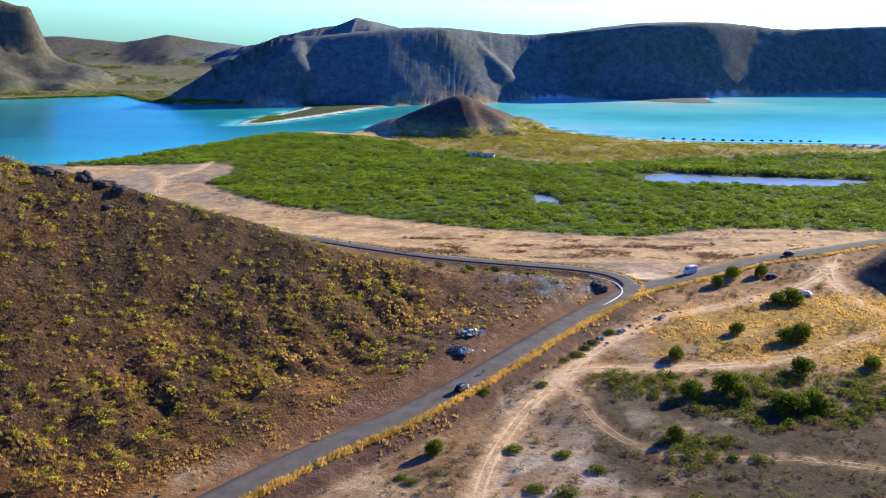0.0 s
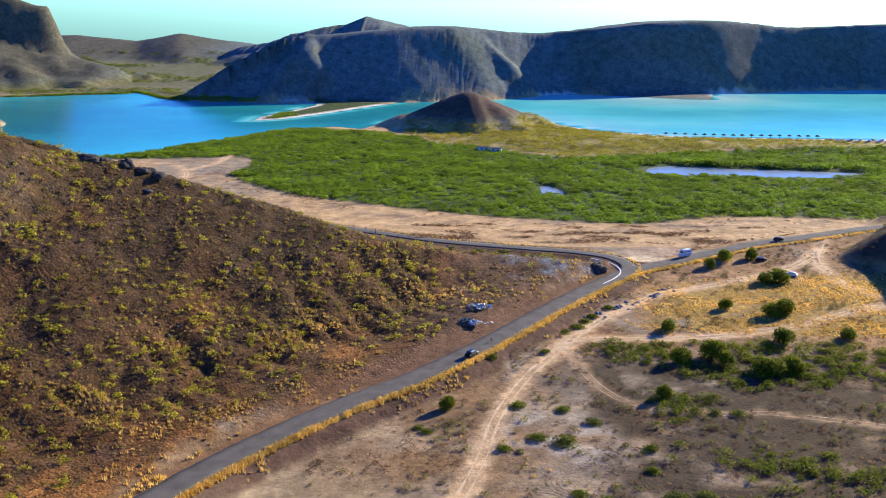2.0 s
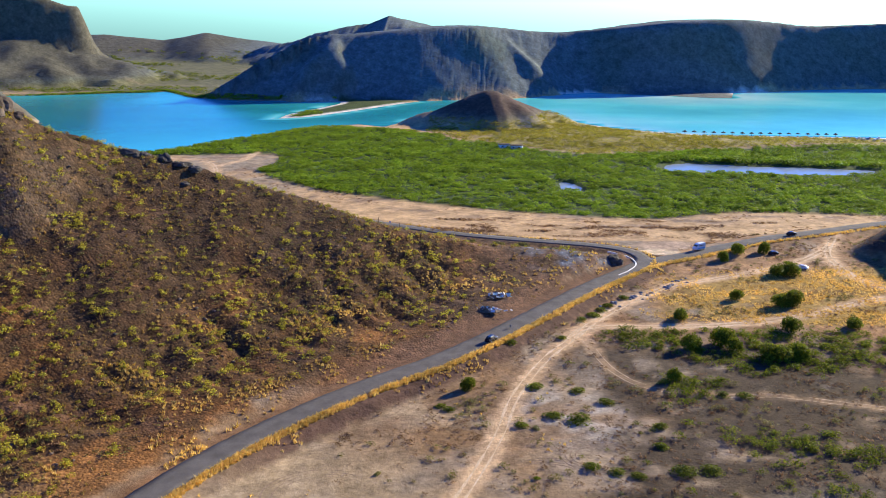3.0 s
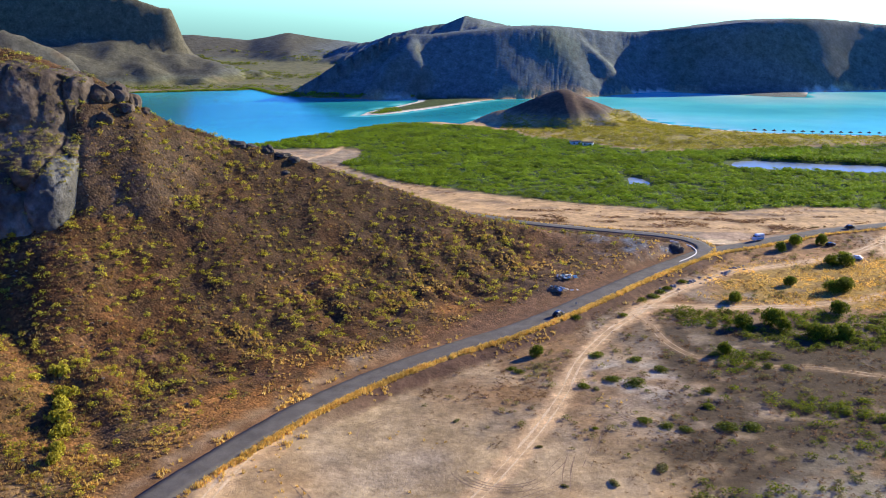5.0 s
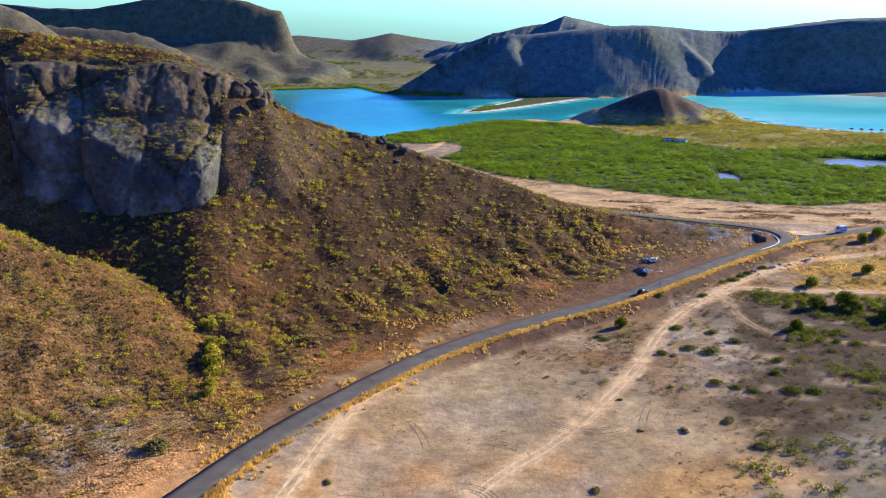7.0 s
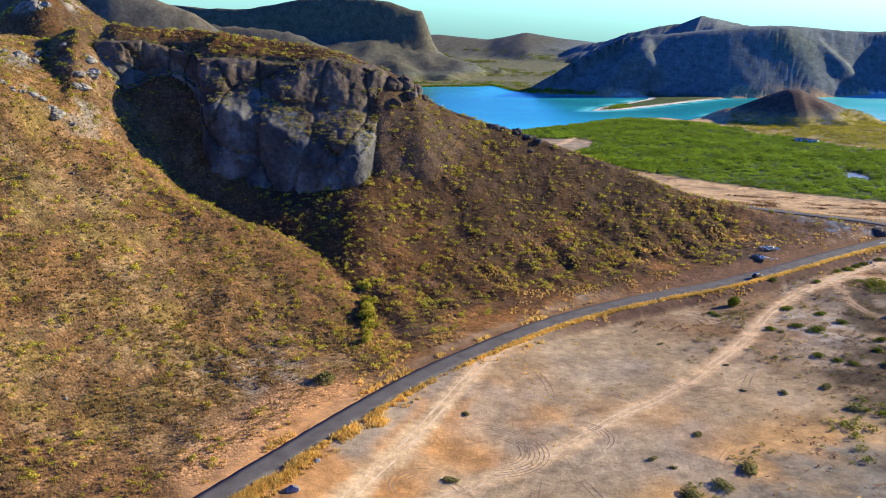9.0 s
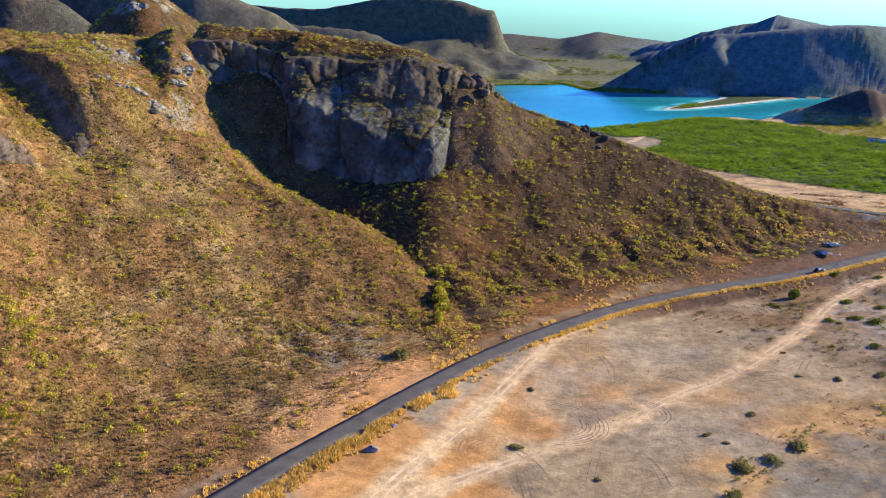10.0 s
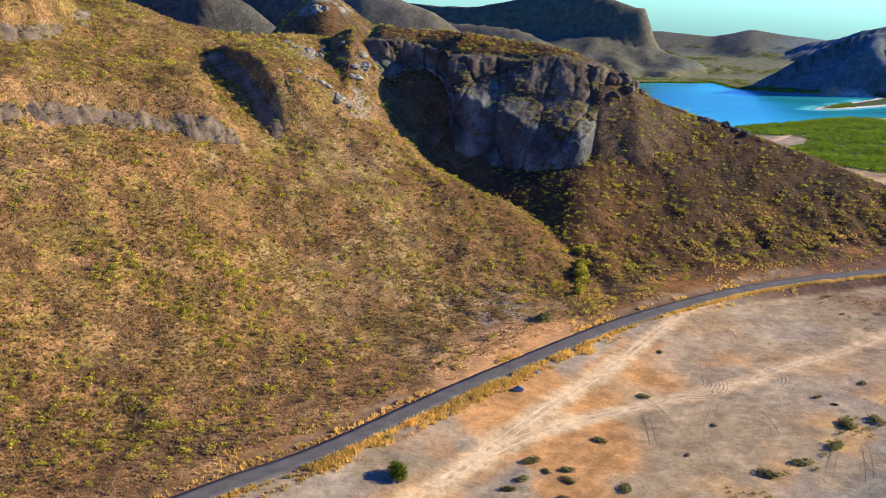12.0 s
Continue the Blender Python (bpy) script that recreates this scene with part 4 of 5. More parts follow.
def high_cliff():
    """The cliff: a lower wall, a sloping ledge and an upper wall under the rim, broken into rounded blocks with upright cracks."""
    seg = np.hypot(*np.diff(CLIFF_FOOT, axis=0).T) + np.hypot(*np.diff(CLIFF_RIM[:, :2], axis=0).T)
    at = np.concatenate([[0], np.cumsum(seg)]) / 2
    s = np.arange(0, at[-1], 0.6)
    fx, fy = (np.interp(s, at, CLIFF_FOOT[:, k]) for k in range(2))
    rx, ry, rz = (np.interp(s, at, CLIFF_RIM[:, k]) for k in range(3))
    low, high, back = (np.interp(s, at, CLIFF_STEPS[:, k]) for k in range(3))
    low, high = low + 4 * fbm(s, s * 0 + 4.0, 14, 3, 91), high + 3 * fbm(s, s * 0 + 8.0, 16, 3, 93)
    rz = rz + (2.2 * fbm(s, s * 0 + 12.0, 15, 4, 109) - 0.4) * step(0, 12, s)
    gone = np.hypot(rx - fx, ry - fy)
    nx, ny = (rx - fx) / gone, (ry - fy) / gone
    foot = ground_at(fx - nx * 1.5, fy - ny * 1.5)
    v = np.linspace(0, 1, 84)
    knots = [0, 0.06, 0.4, 0.58, 0.88, 1.0]
    co = np.zeros((len(v), len(s), 3))
    for k in range(len(s)):
        reach = gone[k]
        way = np.interp(v, knots, [-1.5, 0.0, 0.10 * reach, back[k] * reach, 0.97 * reach, reach + 6.0])
        co[:, k, 0], co[:, k, 1] = fx[k] + nx[k] * way, fy[k] + ny[k] * way
        co[:, k, 2] = np.interp(v, knots, [foot[k] - 3.0, foot[k] + 1.0, low[k], high[k], rz[k], rz[k] + 1.0])
    ss, zz = np.broadcast_to(s, co.shape[:2]), co[..., 2] + co[..., 0] * 0.1
    bent = ss + 2.0 * fbm(ss, zz, 9, 3, 95)
    f1, f2 = cells(bent / 15.0, zz / 21.0 + 0.4 * fbm(ss, zz, 16, 2, 97), 3)
    g1, g2 = cells(bent / 5.5, zz / 8.0 + 0.5 * fbm(ss, zz, 7, 2, 98), 8)
    out = 5.0 * (0.45 - f1 * f1) - 1.8 * step(0.07, 0.0, f2 - f1) + 1.5 * (0.4 - g1 * g1) - 0.5 * step(0.05, 0.0, g2 - g1)
    out = out + 3.0 * fbm(ss, zz * 0.5, 24, 3, 99) + 1.5 * (fbm(ss, zz * 0.35, 6, 3, 107, True) - 0.5) + 0.45 * fbm(ss, zz, 1.6, 3, 101)
    out = out * np.interp(v, [0, 0.06, 0.42, 0.56, 0.6, 0.86, 0.93, 1.0], [0.4, 0.9, 1.0, 0.45, 1.0, 0.9, 0.3, 0.0])[:, None]
    ends = (step(0, 5, s) * step(s[-1], s[-1] - 8, s))[None, :]
    co[..., 0] -= nx * out * ends
    co[..., 1] -= ny * out * ends
    co[..., 2] += 0.9 * fbm(ss, zz, 4.5, 3, 103) * np.interp(v, [0, 0.1, 0.85, 1.0], [0, 1, 1, 0])[:, None]
    co[-1, :, 2] = ground_at(co[-1, :, 0], co[-1, :, 1]) - 0.7
    n = len(s)
    a = (np.arange(len(v) - 1)[:, None] * n + np.arange(n - 1)[None, :]).ravel()
    mesh = bpy.data.meshes.new("cliff")
    raw_mesh(mesh, co.reshape(-1, 3), np.stack([a, a + n, a + n + 1, a + 1], -1))
    mesh.materials.append(CLIFF)
    mesh.materials.append(CLIFF_TOP)
    split = (0.40 + 0.22 * step(40, 75, s) + 0.16 * fbm(s, s * 0 + 3.0, 12, 3, 105) - 0.2 * np.exp(-((s - 84) / 9.0) ** 2)) * len(v)
    mesh.polygons.foreach_set("material_index", (np.arange(len(v) - 1)[:, None] > split[None, :-1]).astype(np.int32).ravel())
    LEDGES.append(shelves(co))
    return tagged(new("cliff", mesh), "high pale grey cliff of weathered rock on the hill", "cliff", kind="structure")


high_cliff()
for line, name, seed, rock, label in zip(BLUFFS, ("rock_band", "rock_buttress", "upper_outcrop"), (25, 35, 55), (BROWN_ROCK, BROWN_ROCK, BROWN_ROCK), (
        "weathered brown rock band across the stony slope", "dark brown rock buttress jutting from the slope", "dark broken rock outcrop high on the slope")):
    rock_face(name, line, rock, 0.4, lambda s: 2.0, 1.1, seed, 8.5, 0.7, 0.3, CLIFF_TOP if rock is BROWN_ROCK else None, label, "cliff")

q = np.concatenate(LEDGES)
ledge = (q[:, 0] > -170) & (q[:, 2] > 46) & (q[:, 2] < 63) & (q[:, 1] > 160)    # the broad ledge between the two walls
q = q[np.random.default_rng(9).random(len(q)) < np.where(ledge, 0.32, 0.07)]
scattered("cliff_shrubs", SHRUB_OLIVE, q[:, :2], 0.5 + 0.7 * RSIZE.random(len(q)), SMALL, q[:, 2], "olive shrubs rooted on the rock ledges", "shrub")
q = q[::3] + np.array((0.8, 0.6, 0.0))
scattered("cliff_yellow_shrubs", SHRUB_YELLOW, q[:, :2], 0.5 + 0.6 * RSIZE.random(len(q)), SMALL, q[:, 2], "yellow-green shrubs rooted on the rock ledges", "shrub")


def stone(seed, material, name="boulder", cuts=2):
    """An angular weathered boulder about one metre in radius."""
    bm = bmesh.new()
    bmesh.ops.create_icosphere(bm, subdivisions=cuts, radius=1.0)
    off = Vector((seed * 3.1, seed * 1.7, seed * 0.9))
    for vert in bm.verts:
        c = vert.co.normalized()
        vert.co = c * (0.85 + 0.38 * noise.noise(c * 1.3 + off) + 0.14 * noise.noise(c * 3.5 + off))
        vert.co.z = max(vert.co.z, -0.45)
    mesh = bpy.data.meshes.new(name)
    bm.to_mesh(mesh)
    bm.free()
    mesh.materials.append(material)
    return mesh


def put(name, mesh, x, y, size, turn=0.0, sink=0.1, label="", category="", group="", z=None):
    ob = new(name, mesh)
    ob.matrix_world = Matrix.Translation((x, y, (float(ground_at(x, y)) if z is None else z) - sink)) @ Matrix.Rotation(turn, 4, "Z") @ Matrix.Diagonal((*size, 1))
    return tagged(ob, label, category, group)


DARK_STONES = [stone(3 + k, DARK_ROCK, cuts=3) for k in range(4)]
for k, (x, y, w, h) in enumerate([(-104.5, 233, 4.2, 2.4), (-100.5, 235, 3.0, 1.8), (-95.5, 237.5, 3.4, 3.0), (-91, 238.5, 4.0, 1.6), (-87, 239, 3.6, 1.8), (-88, 232, 2.6, 1.2)]):
    put("boulder", DARK_STONES[k % 4], x, y, (w * 0.85, w * 0.7, h * 0.8), k * 1.3, 0.45, "dark weathered boulder on the hill crest", "boulder", "boulders on the crest")
GREY_STONES = [stone(13 + k, rough_material("grey_stone_%d" % k, [(0.10, 0.10, 0.11), (0.20, 0.20, 0.21), (0.30, 0.29, 0.28)], 0.8)) for k in range(2)]
r = np.random.default_rng(21)
bank = smooth_line([(36, 234), (48, 246.5), (58, 257), (66, 265)], 12)
for k in range(34):
    x, y = bank[r.integers(0, len(bank))] + r.normal(0, 1.1, 2) + np.array((1.2, -1.2))
    w = 0.5 + 0.7 * r.random()
    put("boulder", GREY_STONES[k % 2], x, y, (w, w * 0.8, w * 0.7), k, 0.1, "grey boulder on the road bank", "boulder", "boulders on the road bank")

PALE_ROCK = rough_material("pale_outcrop_rock", [(0.13, 0.115, 0.09), (0.23, 0.205, 0.165), (0.36, 0.33, 0.27)], 0.35, 0.9, 0.7, 0.3, 6)
PALE_STONES = [stone(33 + k, PALE_ROCK, cuts=3) for k in range(4)]
BROWN_STONES = [stone(43 + k, CLIFF_TOP, cuts=3) for k in range(3)]
for k, (x, y, w, h) in enumerate([(-131, 205, 4.6, 4.6), (-128.5, 208, 4.2, 3.4), (-133.5, 199, 4.0, 4.2), (-125, 210, 2.4, 1.6), (-127, 202, 3.0, 2.2), (-130, 194, 2.6, 2.4)]):
    put("boulder", BROWN_STONES[k % 3], x, y, (w, w * 0.85, h), k * 1.9, h * 0.25, "brown weathered rock at the cliff's end on the crest", "boulder", "rocks at the cliff's end")
r = np.random.default_rng(27)
for start, end, count, size in (((-236, 129), (-238, 123), 7, 2.6), ((-221, 139), (-217, 125), 8, 2.7), ((-219, 94), (-214, 93), 5, 1.8), ((-211, 98), (-205, 110), 11, 2.0), ((-248, 122), (-242, 123), 5, 1.9), ((-240, 134), (-230, 140), 5, 2.0),
                                ((-292, 190), (-280, 180), 7, 3.4)):
    for k in range(count):
        q = np.array(start) + (np.array(end) - np.array(start)) * r.random() + r.normal(0, 1.3, 2)
        w = size * (0.6 + 0.7 * r.random())
        put("boulder", PALE_STONES[k % 4], q[0], q[1], (w * 1.1, w * 0.85, w * 0.6), r.random() * 6.3, w * 0.25, "pale weathered rock of the outcrop on the slope", "boulder", "rocks of the pale outcrop")

# loose stones on the slopes
PEBBLES = []
for k in range(4):
    rr = np.random.default_rng(60 + k)
    top = np.array((0, 0, 0.7)) + rr.normal(0, 0.12, 3)
    ring = np.array([(math.cos(a) * (0.8 + 0.4 * rr.random()), math.sin(a) * (0.8 + 0.4 * rr.random()), 0.15 + 0.25 * rr.random()) for a in np.linspace(0, 2 * math.pi, 6)[:-1]])
    low = ring * np.array((1.0, 1.0, 0)) - np.array((0, 0, 0.15))
    tri = []
    for i in range(5):
        j = (i + 1) % 5
        tri += [(top, ring[i], ring[j]), (ring[i], low[i], ring[j]), (ring[j], low[i], low[j])]
    PEBBLES.append(np.array(tri))
p = strewn(20000, (-330, -95, 60, 290), lambda x, y: hill_chance(x, y) * step(-0.2, 0.4, fbm(x, y, 20, 3, 81)) * 0.8, 31)
scattered("loose_stones", BROWN_ROCK, p, 0.12 + 0.42 * RSIZE.random(len(p)) ** 3, PEBBLES, None, "loose brown stones strewn over the slope", "stones")
p = strewn(12000, (-330, -95, 60, 290), lambda x, y: hill_chance(x, y) * step(-0.1, 0.4, fbm(x, y, 30, 3, 83)) * (0.3 + 0.6 * step(22, 8, np.hypot(x + 112, y - 62))), 32)
scattered("pale_stones", CLIFF, p, 0.15 + 0.5 * RSIZE.random(len(p)) ** 3, PEBBLES, None, "pale grey stones strewn over the slope", "stones")


# ---------------------------------------------------------------- grass, scrub on the flats, dunes
def blades(seed, count=7):
    rr = np.random.default_rng(seed)
    tri = []
    for _ in range(count):
        a, lean, high, w = rr.random() * 6.28, 0.25 + 0.5 * rr.random(), 0.7 + 0.6 * rr.random(), 0.2
        base = rr.normal(0, 0.35, 2)
        d = np.array((math.cos(a), math.sin(a)))
        side = np.array((-d[1], d[0])) * w
        tri.append([(*(base - side), -0.05), (*(base + side), -0.05), (*(base + d * lean), high)])
    return np.array(tri)


GRASS = [blades(400 + k) for k in range(5)]


def beside(line, lo, hi, count, seed, keep=None):
    """Random places between lo and hi metres to the left of a line (below zero: to its right)."""
    rr = np.random.default_rng(seed)
    line = smooth_line(line, 6)[:, :2]
    way = np.gradient(line, axis=0)
    way /= np.linalg.norm(way, axis=1)[:, None]
    k = rr.integers(0, len(line) - 1, count)
    off = lo + (hi - lo) * rr.random(count)
    q = line[k] + (line[k + 1] - line[k]) * rr.random((count, 1)) + np.stack([-way[k, 1], way[k, 0]], -1) * off[:, None]
    return q if keep is None else q[rr.random(count) < keep(q[:, 0], q[:, 1])]


p = np.concatenate([
    beside(ROAD[:, :3], -5.2, -3.6, 9000, 41, lambda x, y: step(-0.15, 0.3, fbm(x, y, 9, 3, 91)) * 0.35 + 0.9 * step(80, 120, y) * step(-0.6, -0.1, fbm(x, y, 9, 3, 91)) + 0.06),
    beside(ROAD[:, :3], -9.0, -4.5, 4500, 42, lambda x, y: step(42, 8, np.abs(y - 2)) * step(-0.3, 0.2, fbm(x, y, 8, 3, 92)) + 0.2 * step(-0.1, 0.4, fbm(x, y, 10, 3, 93))),
    beside(ROAD[:, :3], 3.6, 6.0, 2600, 43, lambda x, y: step(0.12, 0.45, fbm(x, y, 11, 3, 95)) * step(180, 150, y) + step(10, -10, y) * 0.4),
    beside(ROAD[:, :3], 5.0, 14.0, 1500, 44, lambda x, y: step(0.15, 0.45, fbm(x, y, 12, 3, 97))),
    beside(ROAD_EAST, -5.6, -3.6, 1100, 45), beside(ROAD_NORTH, -4.6, -3.3, 400, 46, lambda x, y: 0.4 + 0 * x)])
scattered("roadside_grass", DRY_GRASS, p, 0.35 + 0.5 * RSIZE.random(len(p)), GRASS, None, "golden dry grass tufts along the road edges", "grass")
p = beside(ROAD[:, :3], -9.5, -3.7, 22000, 61, lambda x, y: step(-60, -40, y) * step(72, 40, y) * step(-0.1, 0.2, fbm(x, y, 7, 3, 94)) * step(-8.0, -4.5, along(x, y, ROAD, 30)[0] * -1 + 3 * fbm(x, y, 12, 2, 90)))
scattered("verge_grass", DRY_GRASS, p, 0.45 + 0.6 * RSIZE.random(len(p)), GRASS, None, "thick golden grass clumps on the road verge", "grass")
p = strewn(150000, (-330, -95, 60, 290), lambda x, y: hill_chance(x, y) * (0.3 + 0.7 * step(140, 60, y)) * step(-0.6, 0.1, fbm(x, y, 15, 3, 98)), 57)
scattered("hill_grass", HILL_GRASS, p, 0.35 + 0.4 * RSIZE.random(len(p)), GRASS[:3], None, "dry olive and golden grass over the hillside", "grass")
p = strewn(60000, (-110, 60, 40, 262), lambda x, y: hill_chance(x, y) * step(0.05, 0.35, fbm(x, y, 13, 3, 96)) * step(55, 30, along(x, y, ROAD, 200)[0]), 58)
scattered("slope_grass", DRY_GRASS, p, 0.3 + 0.35 * RSIZE.random(len(p)), GRASS[:3], None, "golden dry grass patches on the lower slope", "grass")
p = strewn(14000, (40, 212, 150, 285), lambda x, y: (step(40, 55, x - 0.25 * (y - 215)) * step(220, 224, y) * step(275, 262, y - 0.25 * (x - 60))) * step(-0.3, 0.3, fbm(x, y * 1.8, 11, 3, 99)), 47)
scattered("field_grass", DRY_GRASS, p, 0.22 + 0.28 * RSIZE.random(len(p)), GRASS, None, "golden dry grass over the field", "grass")
p = strewn(2600, (-75, 40, 30, 170), lambda x, y: step(0.2, 0.5, fbm(x, y, 13, 3, 101)) * step(4.6, 6, along(x, y, ROAD, 100)[0]) * (along(x, y, ROAD, 100)[1] < 0) * 0.5, 48)
scattered("sparse_grass", DRY_GRASS, p, 0.25 + 0.3 * RSIZE.random(len(p)), GRASS, None, "sparse dry grass on the bare flat", "grass")
p = strewn(19000, (14, 50, 150, 216), lambda x, y: (0.22 + 0.78 * step(150, 178, y + 1.1 * np.maximum(x - 45, 0))) * step(18, 46, x + 14 * fbm(x, y, 20, 3, 103) - 0.10 * (y - 130)) * step(-0.25, 0.25, fbm(x, y, 16, 3, 105)) * 0.5, 49)
scattered("green_scrub", BUSH_GREEN, p, 0.6 + 1.3 * RSIZE.random(len(p)) ** 1.5, ROUND, None, "low dark green scrub on the valley floor", "scrub")
p = strewn(12000, (8, 20, 180, 330), lambda x, y: step(8, 34, x + 10 * fbm(x, y, 20, 3, 107) - 0.12 * (y - 130)) * step(0.0, 0.4, fbm(x, y, 12, 3, 109) + 0.25 * step(120, 150, y) * step(210, 190, y)) * (along(x, y, ROAD, 300)[1] < 0) * step(5, 8, along(x, y, ROAD_EAST, 300)[0]) * 0.8, 50)
scattered("brown_scrub", SHRUB_DRY, p, 0.35 + 0.6 * RSIZE.random(len(p)), TWIGS, None, "low dry brown scrub on the valley floor", "scrub")
off_track = lambda x, y: np.min([along(x, y, smooth_line(line, 3), 60)[0] - half for half, line in TRACKS[:5]], axis=0)
p = strewn(26000, (-30, 95, 165, 335), lambda x, y: (along(x, y, ROAD, 300)[1] < 0) * step(5.5, 9, along(x, y, ROAD, 300)[0]) * step(5, 8, along(x, y, ROAD_EAST, 300)[0]) * step(0.6, 2.2, off_track(x, y)) * (0.08 + 0.75 * step(0.0, 0.35, fbm(x, y, 9, 4, 112))) * step(100, 135, y + 0.4 * x), 59)
scattered("valley_tufts", SHRUB_DRY, p, 0.3 + 0.6 * RSIZE.random(len(p)) ** 2, LOW, None, "low twiggy brown tufts over the valley floor", "scrub")
p = strewn(5200, (-30, 95, 165, 335), lambda x, y: (along(x, y, ROAD, 300)[1] < 0) * step(7, 11, along(x, y, ROAD, 300)[0]) * step(5, 8, along(x, y, ROAD_EAST, 300)[0]) * step(1.0, 2.5, off_track(x, y)) * (0.03 + 0.5 * step(0.1, 0.4, fbm(x, y, 12, 4, 114)) + 0.5 * step(7, 2, np.abs(off_track(x, y) - 4)) * step(-0.1, 0.2, fbm(x, y, 8, 3, 116))) * step(100, 135, y + 0.4 * x), 60)
scattered("valley_shrubs", SHRUB_OLIVE, p, 0.6 + 0.9 * RSIZE.random(len(p)) ** 2, ROUND, None, "olive green shrubs over the valley floor and beside the track", "scrub")
p = np.concatenate([strewn(9000, (-20, 322, 150, 356), lambda x, y: step(0.0, 0.4, fbm(x, y * 2.5, 12, 3, 111)) * step(4.5, 7, along(x, y, ROAD_EAST, 200)[0]), 51),
                    strewn(9000, (-140, 355, 190, 480), lambda x, y: step(16, 2, np.abs(ring_distance(x, y, MANGROVE_EDGE) - 6)) * step(-0.1, 0.4, fbm(x, y, 10, 3, 113)), 52)])
scattered("saltbush", SHRUB_DRY, p, 0.35 + 0.6 * RSIZE.random(len(p)), LOW, None, "small brown saltbush tufts on the sand flat", "scrub")
p = strewn(17000, (-40, 540, 420, 722), lambda x, y: (ring_distance(x, y, MANGROVE_EDGE) > 2) * (ring_distance(x, y, SEA) > 9) * step(10, 5, ground_at(x, y)) * step(-0.7, -0.1, fbm(x, y, 18, 3, 115)) * step(330, 150, x), 53)
scattered("dune_shrubs", SHRUB_YELLOW, p, 1.0 + 1.4 * RSIZE.random(len(p)), LOW, None, "yellow-green shrubs on the sandy dunes", "shrub")
p = strewn(1600, (-175, 700, -40, 900), lambda x, y: (ring_distance(x, y, SEA) > 5) * step(6, 3, ground_at(x, y)) * (x + 0.62 * (y - 706) < -122 + 0.0 * y + 14), 54)
scattered("spit_mangroves", MANGROVE, p, 2.2 + 1.6 * RSIZE.random(len(p)), CANOPY, None, "low green mangroves on the sand spit", "mangrove")
p = np.concatenate([beside([(-520, 838, 0), (-420, 874, 0), (-377, 898, 0), (-340, 914, 0), (-325, 928, 0), (-283, 872, 0), (-240, 852, 0), (-188, 848, 0), (-138, 850, 0)], -1, 5, 900, 55)])
p = p[ground_at(p[:, 0], p[:, 1]) < 4.5]
scattered("shore_mangroves", MANGROVE, p, 1.5 + 1.4 * RSIZE.random(len(p)), CANOPY, None, "dark band of mangroves along the far lagoon shore", "mangrove")
p = strewn(9000, (-900, 860, -250, 1450), lambda x, y: (ring_distance(x, y, SEA) > 14) * step(22, 8, ground_at(x, y)) * step(0.0, 0.4, fbm(x, y * 2, 90, 3, 117)), 56)
scattered("plain_trees", BUSH_GREEN, p, 2.4 + 2.4 * RSIZE.random(len(p)), LOW, None, "scattered low green trees on the far plain", "tree")


# ---------------------------------------------------------------- single bushes
def part(name, bm, material, parent, label=""):
    mesh = bpy.data.meshes.new(name)
    if isinstance(bm, np.ndarray):
        raw_mesh(mesh, bm.reshape(-1, 3), np.arange(bm.size // 3).reshape(-1, 3))
    else:
        bm.to_mesh(mesh)
        bm.free()
    mesh.materials.append(material)
    ob = new(name, mesh)
    ob.parent = parent
    return tagged(ob, label)


def stems(seed, count, high, spread):
    """Tapered stems that fork from one root."""
    rr = np.random.default_rng(seed)
    bm = bmesh.new()
    for k in range(count):
        a, lean = rr.random() * 6.28, spread * (0.4 + 0.6 * rr.random())
        tip = Vector((math.cos(a) * lean, math.sin(a) * lean, high * (0.6 + 0.4 * rr.random())))
        turn = tip.to_track_quat("Z", "Y").to_matrix().to_4x4()
        bmesh.ops.create_cone(bm, cap_ends=True, segments=6, radius1=0.07 * high, radius2=0.02 * high, depth=tip.length, matrix=turn @ Matrix.Translation((0, 0, tip.length / 2 - 0.1)))
    return bm


def bush(seed, leaves, flat, leaf, material, name="bush", stem_high=0.6):
    root = new(name)
    part("crown", tuft_leaves(leaves, seed, flat, leaf, 0.55), material, root)
    part("trunk", stems(seed, 5, stem_high, 0.55), BARK, root)
    return root


def many(proto, rows, label, category, group):
    for k, (x, y, w, h) in enumerate(rows):
        m = Matrix.Translation((x, y, float(ground_at(x, y)) - 0.05)) @ Matrix.Rotation(k * 2.4, 4, "Z")
        if k == 0:
            proto.matrix_world = m
            proto.scale = (w, w * 0.85, h)
            tagged(proto, label, category, group)
        else:
            ob = copy_thing(proto, m)
            ob.scale = (w, w * (0.75 + 0.1 * (k % 3)), h)


